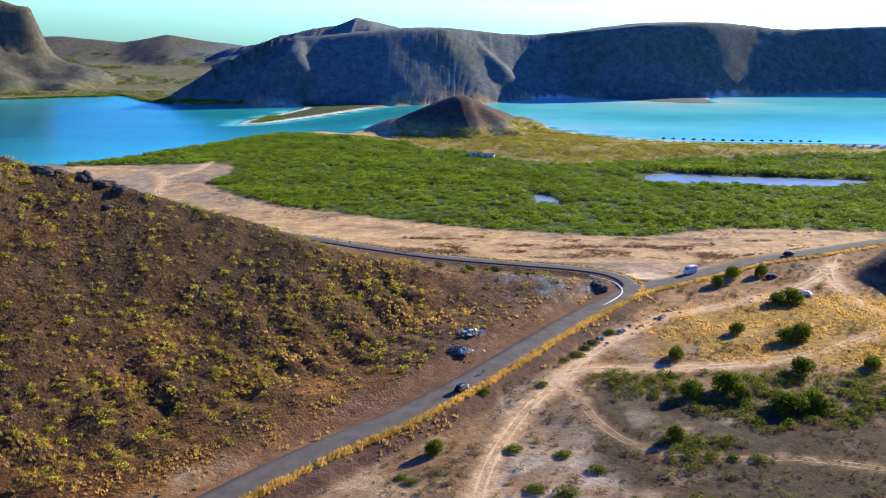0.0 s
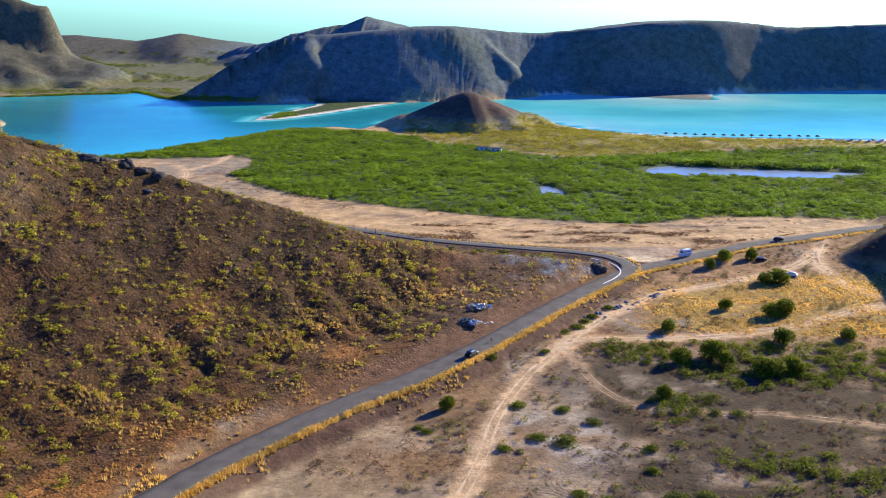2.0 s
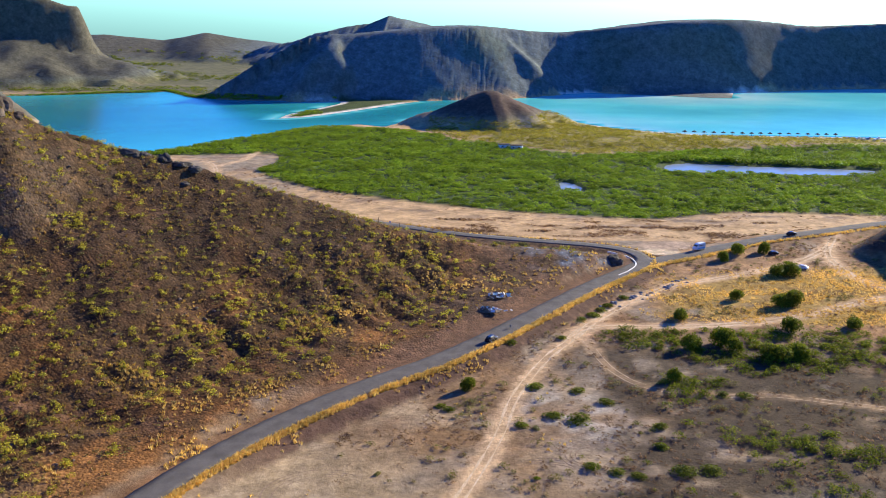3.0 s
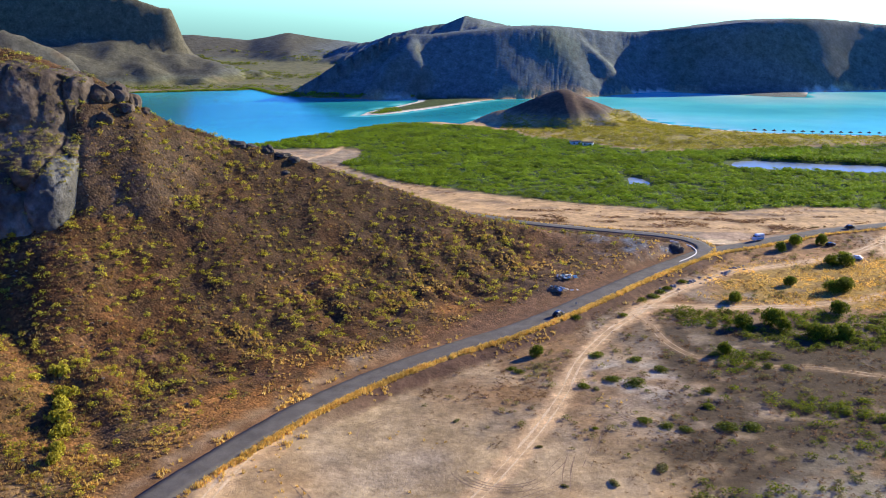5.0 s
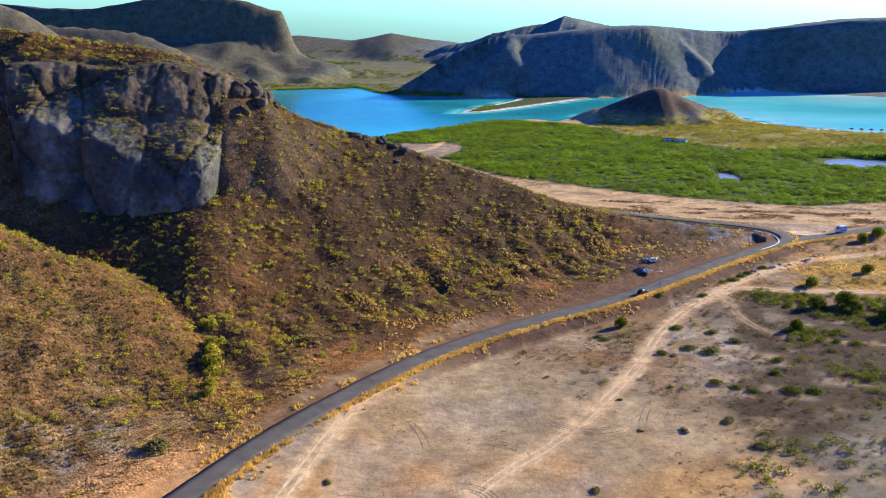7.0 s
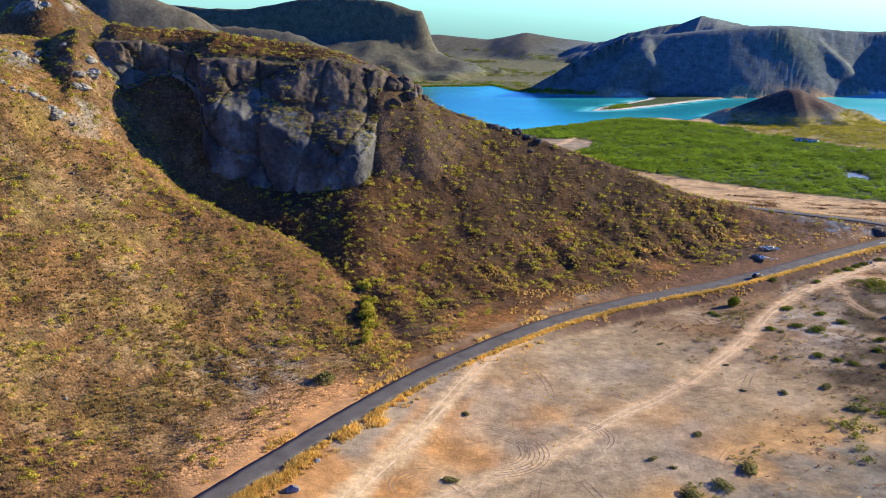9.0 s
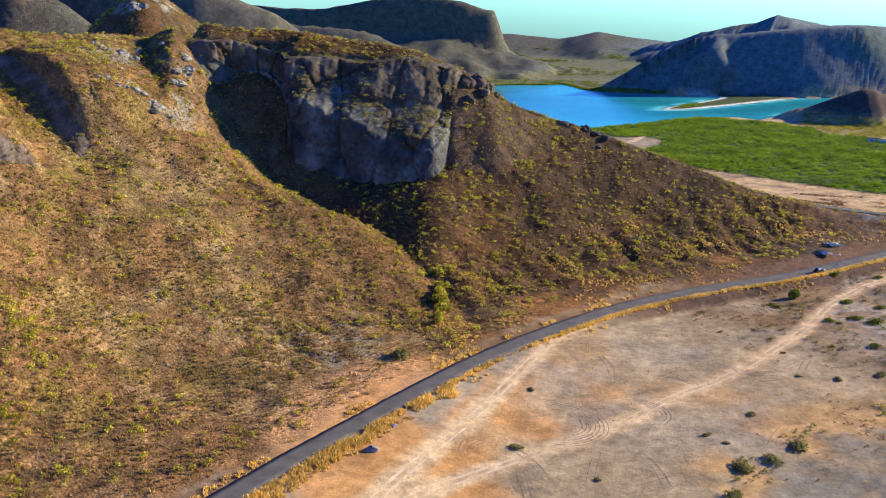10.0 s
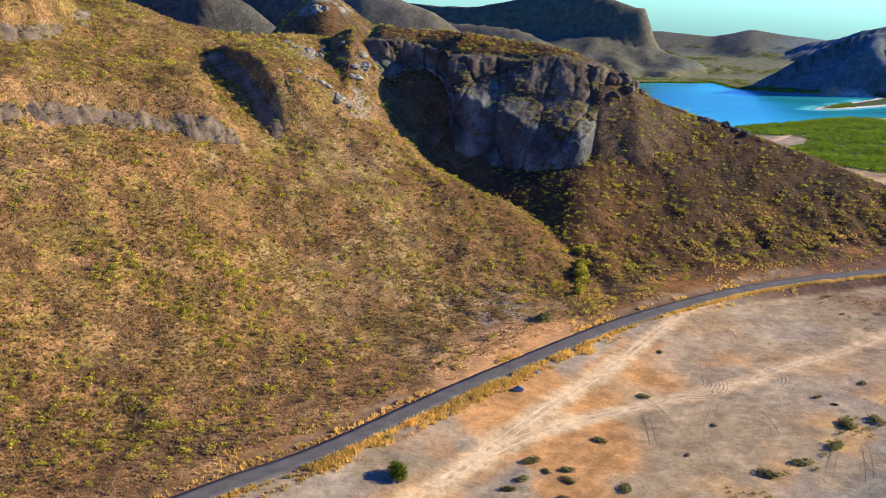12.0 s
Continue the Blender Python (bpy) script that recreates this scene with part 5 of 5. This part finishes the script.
many(bush(501, 800, 0.62, 0.12, BUSH_GREEN), [
    (23, 170, 2.0, 1.5), (29, 164, 2.1, 1.6), (16, 156, 2.3, 1.5), (22, 154, 3.3, 1.9), (9, 151, 1.8, 1.4), (39, 152, 1.9, 1.5), (38, 143, 1.7, 1.4), (22, 133, 2.0, 1.7), (27, 131, 1.8, 1.2),
    (31, 130, 1.9, 1.3), (40, 132, 3.0, 1.8), (46, 133, 2.4, 1.5), (11, 128, 0.9, 0.9), (13, 172, 2.3, 1.6), (8, 197, 1.7, 1.4), (22, 206, 1.8, 1.4), (29, 221, 1.9, 1.5), (33, 226, 2.3, 1.6),
    (38, 235, 2.2, 1.5), (36, 231, 2.0, 1.4), (44, 243, 2.0, 1.5), (-9, 160, 1.5, 1.0), (-7, 158.5, 1.6, 1.1), (47, 200, 1.6, 1.2), (57, 170, 2.0, 1.3), (62, 170, 2.4, 1.4)],
    "low spreading dark green desert bush on pale dirt", "bush", "low bushes on the flat")
many(bush(502, 420, 0.6, 0.2, SHRUB_OLIVE), [
    (-50, 35, 1.7, 1.0), (-56, 63, 1.0, 0.9), (-4, 74, 1.3, 0.9), (-12, 58, 1.2, 0.9), (-7, 56, 0.9, 0.7), (-29, 28, 0.8, 0.7), (-29, 10, 0.8, 0.6), (-57, -11, 2.2, 1.3), (-49, -11, 1.6, 0.9), (-46, -15, 1.9, 0.9),
    (-35, -11, 2.0, 1.0), (-55, -20, 1.5, 1.0), (-55, -25, 1.7, 1.1), (-49, 6, 1.8, 0.9), (-2, 45, 2.6, 1.4), (-2, 33, 2.6, 1.4), (-7, 20, 2.4, 1.3), (-11, 11, 2.4, 1.3), (3, 52, 2.6, 1.5), (8, 60, 2.8, 1.5),
    (-87, -25, 1.7, 1.2), (-44, -22, 1.4, 0.8), (-52, -14, 1.2, 0.8), (12, 150, 1.1, 0.8), (-20, 128, 0.9, 0.7), (-1, 118, 0.8, 0.6), (4, 102, 0.8, 0.6), (14, 104, 1.4, 1.0), (24, 112, 1.8, 1.2), (30, 100, 2.2, 1.4)],
    "small olive desert bush on bare dirt", "bush", "small bushes on the flat")
many(bush(503, 1700, 1.0, 0.10, BUSH_GREEN, "tree", 1.0), [
    (56, 201, 3.2, 3.9), (65, 204, 3.6, 4.7), (67, 200, 2.7, 3.4), (58, 225, 3.2, 2.9), (95, 240, 4.0, 4.2), (91, 238, 3.2, 3.6), (87, 216, 3.4, 3.8), (105, 274, 4.6, 3.9), (100, 272, 3.8, 3.4), (79, 244, 2.3, 2.9),
    (86, 289, 2.1, 3.6), (93, 297, 2.9, 3.9), (104, 302, 3.2, 3.9), (47, 178, 2.0, 3.1), (76, 194, 4.2, 3.9), (83, 196, 3.8, 3.4), (106, 220, 3.2, 2.9), (-3, 170, 2.0, 2.9), (-76, -36, 2.9, 3.1)],
    "rounded dark green tree standing in dry grass", "tree", "trees on the valley floor")
many(bush(504, 600, 0.9, 0.17, SHRUB_OLIVE), [(-94, 66, 3.2, 2.2), (23, 300, 3.2, 1.8), (15, 303, 3.4, 2.0), (28, 299.5, 3.0, 1.5), (6, 306, 2.6, 1.6), (-3, 309, 2.0, 1.5)],
     "grey-green bush beside the road", "bush", "bushes beside the road")
many(bush(505, 600, 1.05, 0.18, SHRUB_YELLOW, "tree", 1.0), [(-103, 108, 2.6, 2.6), (-105, 112, 2.4, 2.4), (-100, 104, 2.2, 2.2), (-107, 117, 2.4, 2.6), (-111, 124, 2.2, 2.2), (-98, 98, 1.8, 1.8), (-96, 92, 2.0, 1.8)],
     "yellow-green tree in the dry stream bed", "tree", "trees in the stream bed")
put("boulder", DARK_STONES[1], 45.5, 277, (4.4, 3.0, 3.2), 0.7, 0.4, "dark weathered rock above the road bend", "boulder")
put("boulder", GREY_STONES[0], -76, 16, (1.8, 1.4, 1.5), 0.4, 0.2, "dark grey boulder in dry roadside grass", "boulder", "boulders by the road")
put("boulder", GREY_STONES[1], -77, 28, (1.1, 0.9, 0.7), 1.4, 0.1, "reddish boulder in dry roadside grass", "boulder", "boulders by the road")


# ---------------------------------------------------------------- ruts and tyre marks
PALE_RUT = rough_material("pale_rut_dust", [(0.50, 0.35, 0.20), (0.64, 0.47, 0.29), (0.72, 0.56, 0.37)], 0.6, 0.95, 0.2, 0.02)
DARK_RUT = rough_material("dark_rut_soil", [(0.16, 0.105, 0.065), (0.25, 0.17, 0.11), (0.34, 0.24, 0.16)], 0.6, 0.95, 0.2, 0.02)


def ribbons(name, lines, material, label):
    """Thin ruts pressed along lines on the ground; each line: half-width, then x, y points; they fade out and break up."""
    co, faces = [], []
    for half, line in lines:
        line = np.asarray(line, float)
        seg = np.hypot(*np.diff(line, axis=0).T)
        at = np.concatenate([[0], np.cumsum(seg)])
        s = np.arange(0, at[-1], 0.6)
        if len(s) < 4:
            continue
        x, y = np.interp(s, at, line[:, 0]), np.interp(s, at, line[:, 1])
        tx, ty = np.gradient(x), np.gradient(y)
        n = np.hypot(tx, ty) + 1e-9
        w = half * np.clip(0.75 + 1.1 * fbm(x, y, 5, 3, 121), 0.0, 1.5) * step(0, 4, s) * step(s[-1], s[-1] - 4, s)
        first = len(co)
        for k in range(len(s)):
            for o in (-1, 1):
                qx, qy = x[k] - ty[k] / n[k] * w[k] * o, y[k] + tx[k] / n[k] * w[k] * o
                co.append((qx, qy, float(ground_at(qx, qy)) + 0.035))
        faces += [(first + 2 * k, first + 2 * k + 2, first + 2 * k + 3, first + 2 * k + 1) for k in range(len(s) - 1) if w[k] > 0.03]
    mesh = bpy.data.meshes.new(name)
    raw_mesh(mesh, np.array(co), np.array(faces))
    mesh.materials.append(material)
    return tagged(new(name, mesh), label, "ruts", kind="structure")


def shifted(line, off):
    line = smooth_line(line, 6)
    way = np.gradient(line, axis=0)
    way /= np.linalg.norm(way, axis=1)[:, None]
    return line + np.stack([-way[:, 1], way[:, 0]], -1) * off


pale, dark = [], []
for half, line in TRACKS:
    w = 0.38 * min(1.0, half / 1.8)
    pale += [(w, shifted(line, 0.9)), (w, shifted(line, -0.9))]
r = np.random.default_rng(71)
for cx, cy, lo, hi, a0, a1 in ((-46, 50, 6, 12, -70, 120), (-30, 63, 5, 8, -30, 110), (-27, 83, 5, 8, 10, 120), (-8, 108, 7, 10, 200, 330), (24, 138, 4, 7, 30, 330), (-28, 118, 8, 11, 60, 190), (14, 128, 6, 9, 0, 140), (-52, 30, 5, 8, 100, 220)):
    for rad in np.arange(lo, hi, 0.9):
        a = np.radians(np.linspace(a0 + r.normal(0, 12), a1 + r.normal(0, 18), 40))
        dark.append((0.12 + 0.05 * r.random(), np.stack([cx + rad * np.cos(a) * 1.15, cy + rad * np.sin(a)], -1)))
for k in range(16):
    x, y, a = r.uniform(-50, 10), r.uniform(5, 135), r.uniform(0.6, 2.2)
    t = np.linspace(0, 1, 24)[:, None] * r.uniform(15, 40)
    bend = r.normal(0, 0.012)
    ang = a + bend * t
    q = np.concatenate([x + np.cumsum(np.cos(ang) * 0.9, 0), y + np.cumsum(np.sin(ang) * 0.9, 0)], 1)
    dark += [(0.10, q), (0.10, q + np.array((1.6 * math.sin(a), -1.6 * math.cos(a))))]
ribbons("pale_ruts", pale, PALE_RUT, "pale dusty wheel ruts of the dirt tracks")
ribbons("tyre_marks", dark, DARK_RUT, "dark curved tyre marks on the dirt flat")


# ---------------------------------------------------------------- vehicles
GLASS_DARK = plain_material("dark_window_glass", (0.02, 0.03, 0.035), 0.08)
TYRE = plain_material("tyre_rubber", (0.02, 0.02, 0.02), 0.8)
STEEL = plain_material("steel_rim", (0.45, 0.45, 0.46), 0.35, 0.8)
WHITE_PAINT = plain_material("white_paint", (0.80, 0.80, 0.78), 0.3)
BLUE_PAINT = plain_material("pale_blue_paint", (0.10, 0.42, 0.72), 0.3)
BLACK_PAINT = plain_material("black_paint", (0.015, 0.016, 0.02), 0.25)
SILVER_PAINT = plain_material("silver_paint", (0.42, 0.43, 0.45), 0.3, 0.4)
RED_PAINT = plain_material("red_lamp", (0.5, 0.02, 0.02), 0.3)


def loft(sections):
    """A closed body from cross-sections (x, half-width, low, high, half-width of the top), rounded at the shoulder."""
    bm = bmesh.new()
    rings = []
    for x, w, lo, hi, top in sections:
        mid = lo + (hi - lo) * 0.6
        rings.append([bm.verts.new((x, yy, zz)) for yy, zz in ((-w * 0.92, lo), (-w, lo + 0.12), (-w, mid), (-top, hi - 0.06), (-top * 0.9, hi), (top * 0.9, hi), (top, hi - 0.06), (w, mid), (w, lo + 0.12), (w * 0.92, lo))])
    for a, b in zip(rings[:-1], rings[1:]):
        for k in range(10):
            bm.faces.new((a[k], a[(k + 1) % 10], b[(k + 1) % 10], b[k]))
    bm.faces.new(rings[0][::-1])
    bm.faces.new(rings[-1])
    bmesh.ops.recalc_face_normals(bm, faces=bm.faces)
    return bm


def slab(x0, x1, y0, y1, z0, z1, bevel=0.02):
    bm = bmesh.new()
    bmesh.ops.create_cube(bm, size=1.0, matrix=Matrix.Translation(((x0 + x1) / 2, (y0 + y1) / 2, (z0 + z1) / 2)) @ Matrix.Diagonal((x1 - x0, y1 - y0, z1 - z0, 1)))
    if bevel:
        bmesh.ops.bevel(bm, geom=bm.edges[:], offset=bevel, segments=1, affect="EDGES")
    return bm


def drum(x, y, z, radius, width, axis="Y"):
    bm = bmesh.new()
    turn = Matrix.Rotation(math.pi / 2, 4, "X") if axis == "Y" else Matrix.Identity(4)
    bmesh.ops.create_cone(bm, cap_ends=True, segments=14, radius1=radius, radius2=radius, depth=width, matrix=Matrix.Translation((x, y, z)) @ turn)
    bmesh.ops.bevel(bm, geom=[e for e in bm.edges if e.calc_length() < radius], offset=radius * 0.12, segments=1, affect="EDGES")
    return bm


def wheels(root, xs, half, radius):
    for x in xs:
        for side in (-1, 1):
            tyre = part("wheel", drum(x, side * (half - 0.1), radius, radius, 0.22), TYRE, root)
            part("rim", drum(x, side * (half - 0.015), radius, radius * 0.58, 0.1), STEEL, tyre)


def van(paint, stripe):
    root = new("camper_van")
    part("body", loft([(-2.6, 0.95, 0.42, 2.35, 0.80), (-2.5, 1.0, 0.35, 2.55, 0.84), (0.9, 1.0, 0.35, 2.6, 0.84), (1.5, 1.0, 0.35, 2.35, 0.80), (2.15, 0.98, 0.35, 1.35, 0.86), (2.65, 0.92, 0.42, 1.1, 0.8)]), paint, root)
    part("windshield", slab(1.62, 1.98, -0.74, 0.74, 1.42, 2.12, 0.03), GLASS_DARK, root, "dark windshield")
    for side in (-1, 1):
        part("side_window", slab(-1.9, 1.35, side * 0.955 - 0.03, side * 0.955 + 0.03, 1.45, 1.95, 0.02), GLASS_DARK, root)
        part("side_panel", slab(-2.3, 1.9, side * 1.0 - 0.012, side * 1.0 + 0.012, 0.6, 1.15, 0.005), stripe, root, "pale blue lower side")
        part("headlight", slab(2.52, 2.68, side * 0.68 - 0.13, side * 0.68 + 0.13, 0.75, 0.98, 0.03), STEEL, root)
        part("tail_light", slab(-2.66, -2.55, side * 0.8 - 0.08, side * 0.8 + 0.08, 0.8, 1.2, 0.02), RED_PAINT, root)
    part("rear_window", slab(-2.63, -2.5, -0.6, 0.6, 1.4, 2.0, 0.03), GLASS_DARK, root)
    part("bumper", slab(2.55, 2.74, -0.9, 0.9, 0.4, 0.62, 0.04), STEEL, root)
    wheels(root, (-1.55, 1.65), 1.0, 0.34)
    return root


def car(paint, high=1.5):
    root = new("car")
    part("body", loft([(-2.15, 0.78, 0.35, 0.95, 0.68), (-2.05, 0.86, 0.28, 1.02, 0.76), (-1.0, 0.88, 0.25, 1.0, 0.8), (1.0, 0.88, 0.25, 0.98, 0.8), (1.95, 0.84, 0.28, 0.88, 0.72), (2.15, 0.74, 0.38, 0.75, 0.62)]), paint, root)
    part("roof", loft([(-1.75, 0.76, 0.9, 1.1, 0.66), (-1.3, 0.76, 0.9, high, 0.58), (0.35, 0.76, 0.9, high, 0.58), (1.1, 0.76, 0.9, 1.02, 0.7)]), paint, root)
    part("windshield", slab(0.5, 0.9, -0.56, 0.56, 1.08, high - 0.12, 0.03), GLASS_DARK, root)
    part("rear_window", slab(-1.72, -1.5, -0.56, 0.56, 1.08, high - 0.14, 0.03), GLASS_DARK, root)
    for side in (-1, 1):
        part("side_window", slab(-1.25, 0.4, side * 0.68 - 0.05, side * 0.68 + 0.05, 1.06, high - 0.12, 0.02), GLASS_DARK, root)
        part("headlight", slab(2.0, 2.14, side * 0.58 - 0.14, side * 0.58 + 0.14, 0.6, 0.76, 0.03), STEEL, root)
        part("tail_light", slab(-2.14, -2.02, side * 0.62 - 0.12, side * 0.62 + 0.12, 0.7, 0.88, 0.02), RED_PAINT, root)
    wheels(root, (-1.3, 1.35), 0.88, 0.32)
    return root


def stand(ob, x, y, degrees, z=None):
    ob.matrix_world = pose(x, y, float(ground_at(x, y)) if z is None else z, 0, 0, degrees)
    return ob


tagged(stand(van(WHITE_PAINT, BLUE_PAINT), 79.5, 299.0, 218, 3.93), "white camper van with pale blue sides standing at the junction", "van")
tagged(stand(car(BLACK_PAINT, 1.65), 2.8, 196.5, 57, 4.52), "black car driving on the asphalt road", "car")
tagged(stand(car(BLACK_PAINT), 121, 324.5, 28, 3.88), "dark car on the asphalt road past the junction", "car")
white_car = tagged(stand(car(WHITE_PAINT), 111, 281, 150), "white car parked beside a bush on the dirt", "car", "cars parked on the dirt")
tagged(stand(car(BLACK_PAINT), 107, 300, 30), "dark car parked behind a tree on the dirt", "car", "cars parked on the dirt")
silver_car = tagged(stand(car(SILVER_PAINT), 256, 633, 80), "silver car parked in the beach car park", "car", "cars in the beach car park")
r = np.random.default_rng(33)
for k in range(22):
    x, y = 258 + 3.2 * k * 0.75 + r.normal(0, 0.4), (634, 627, 620)[k % 3] + r.normal(0, 0.6)
    ob = copy_thing((silver_car, white_car)[k % 2], pose(x, y, float(ground_at(x, y)), 0, 0, 80 + r.normal(0, 8)))
    tagged(ob, ("silver car parked in the beach car park", "white car parked in the beach car park")[k % 2], "car", "cars in the beach car park")

# ---------------------------------------------------------------- beach shades, heaps, kerb, signs
THATCH = rough_material("grey_palm_thatch", [(0.06, 0.045, 0.03), (0.12, 0.09, 0.06)], 1.5, 0.95, 0.6, 0.1)


def palapa():
    root = new("beach_shade")
    bm = bmesh.new()
    bmesh.ops.create_cone(bm, cap_ends=True, segments=14, radius1=1.9, radius2=0.12, depth=1.1, matrix=Matrix.Translation((0, 0, 2.65)))
    for vert in bm.verts:
        if vert.co.z < 2.3:
            vert.co.z += 0.14 * math.sin(vert.co.x * 7) * math.cos(vert.co.y * 5)
    part("roof", bm, THATCH, root)
    part("pole", drum(0, 0, 1.1, 0.09, 2.6, "Z"), BARK, root)
    return root


shade = palapa()
for k in range(17):
    x, y = 146 + 6.6 * k, 640.5 + 0.6 * math.sin(k * 1.7) + max(0.0, 5.0 - k * 1.2)
    m = pose(x, y, float(ground_at(x, y)), 0, 0, k * 37)
    if k == 0:
        shade.matrix_world = m
    else:
        shade = copy_thing(shade, m)
    tagged(shade, "round thatched beach shade on a pole", "beach shade", "shades along the beach")

SHEETING = plain_material("torn_white_sheeting", (0.75, 0.76, 0.74), 0.5)
BLUE_TARP = plain_material("blue_tarpaulin", (0.10, 0.30, 0.38), 0.45)
TIMBER = rough_material("old_timber", [(0.16, 0.11, 0.07), (0.30, 0.22, 0.15)], 2.0)


def heap(x, y, seed, wide):
    root = stand(new("rubbish_heap"), x, y, 0)
    rr = np.random.default_rng(seed)
    mound = bmesh.new()
    bmesh.ops.create_icosphere(mound, subdivisions=3, radius=1.0)
    for vert in mound.verts:
        c = vert.co.copy()
        vert.co = Vector((c.x * wide, c.y * wide * 0.7, max(c.z, -0.3) * 0.45)) * (1 + 0.35 * noise.noise(c * 2.5 + Vector((seed, 0, 0))))
    part("mound", mound, BROWN_ROCK, root)
    for k in range(44):
        a, b = 0.2 + 0.8 * rr.random() ** 2, 0.15 + 0.45 * rr.random()
        bm = slab(-a, a, -b, b, -0.03, 0.03, 0.0)
        bmesh.ops.subdivide_edges(bm, edges=bm.edges[:], cuts=2, use_grid_fill=True)
        for vert in bm.verts:
            vert.co.z += 0.16 * noise.noise(vert.co * 1.7 + Vector((k, seed, 0)))
        px, py = rr.normal(0, wide * 0.6), rr.normal(0, wide * 0.42)
        bm.transform(Matrix.Translation((px, py, max(0.12, 0.5 - 0.12 * (px * px + py * py) / wide) + 0.08)) @ Euler((rr.normal(0, 0.45), rr.normal(0, 0.45), rr.random() * 6.28)).to_matrix().to_4x4())
        part("sheet", bm, (SHEETING, SHEETING, BLUE_TARP, TIMBER, SHEETING, TIMBER, SHEETING)[k % 7], root)
    return tagged(root, "heap of dumped rubbish with white sheets and blue tarpaulin", "rubbish heap", "rubbish heaps by the road")


heap(2.2, 216.8, 3, 3.2)
heap(4.6, 228, 8, 2.8)

kerb_line = smooth_line([(45.5, 262.5, 4.05), (49.5, 268, 4.05), (53.0, 275, 4.0), (53.6, 282, 3.95), (51.5, 289, 3.85), (46, 295, 3.75)], 6)
kerb_mat = rough_material("white_kerb_paint", [(0.55, 0.53, 0.5), (0.78, 0.76, 0.72)], 0.8, 0.7)
way_ = np.gradient(kerb_line[:, :2], axis=0)
way_ /= np.linalg.norm(way_, axis=1)[:, None]
bm = bmesh.new()
rings = []
for q, w in zip(kerb_line, way_):
    nrm_ = (-w[1], w[0])
    rings.append([bm.verts.new((q[0] + nrm_[0] * o, q[1] + nrm_[1] * o, q[2] + u)) for o, u in ((0.0, -0.3), (0.0, 0.15), (0.05, 0.2), (0.45, 0.2), (0.5, -0.3))])
for a, b in zip(rings[:-1], rings[1:]):
    for k in range(4):
        bm.faces.new((a[k], b[k], b[k + 1], a[k + 1]))
kerb = bpy.data.meshes.new("kerb")
bm.to_mesh(kerb)
bm.free()
kerb.materials.append(kerb_mat)
tagged(new("kerb", kerb), "white painted concrete kerb round the road bend", "kerb", kind="structure")


def road_sign(x, y, degrees, wide, high, plate, posts=1, up=2.2):
    root = stand(new("road_sign"), x, y, degrees)
    for k in range(posts):
        off = 0.0 if posts == 1 else (k - 0.5) * wide * 0.7
        part("post", slab(-0.04, 0.04, off - 0.04, off + 0.04, -0.3, up + high, 0.01), STEEL, root)
    part("plate", slab(0.05, 0.08, -wide / 2, wide / 2, up, up + high, 0.01), plate, root)
    return root


tagged(road_sign(-5, 307, 250, 1.2, 0.9, SILVER_PAINT, 2, 1.6), "grey road sign on two posts seen from behind", "road sign")
tagged(road_sign(-37, 331.5, 250, 0.8, 0.8, WHITE_PAINT, 1, 1.6), "small white road sign beside the side road", "road sign")
tagged(road_sign(8, 206.5, 60, 0.5, 0.6, SILVER_PAINT, 1, 0.6), "small grey marker sign on the road verge", "road sign")
for k, (x, y, h) in enumerate([(-42, 334.5, 3.2), (-33, 329, 2.4), (-24, 325, 1.4)]):
    root = stand(new("post"), x, y, 0)
    part("shaft", drum(0, 0, h / 2 - 0.2, 0.11, h + 0.4, "Z"), TIMBER, root)
    tagged(root, "weathered wooden post beside the side road", "post", "posts by the side road")


def hut(x, y, z, degrees, long, wide, high):
    root = new("hut")
    root.matrix_world = pose(x, y, z, 0, 0, degrees)
    part("wall", slab(-long / 2, long / 2, -wide / 2, wide / 2, -1.0, high, 0.05), WHITE_PAINT, root)
    part("roof", slab(-long / 2 - 0.3, long / 2 + 0.3, -wide / 2 - 0.3, wide / 2 + 0.3, high, high + 0.35, 0.08), THATCH, root)
    for k in (-1, 1):
        part("window", slab(k * long / 4 - 0.6, k * long / 4 + 0.6, -wide / 2 - 0.04, -wide / 2 + 0.02, high * 0.35, high * 0.75, 0.01), GLASS_DARK, root)
    return root


tagged(hut(-28, 1072, float(ground_at(-28, 1072)), 0, 9, 5, 3.2), "small flat-roofed hut on the far ridge", "hut")
for k, (x, y, d) in enumerate([(14, 563, 20), (22, 559, -10)]):
    tagged(hut(x, y, float(ground_at(x, y)), d, 7, 4, 2.4), "low pale hut among dune shrubs", "hut", "huts on the dunes")
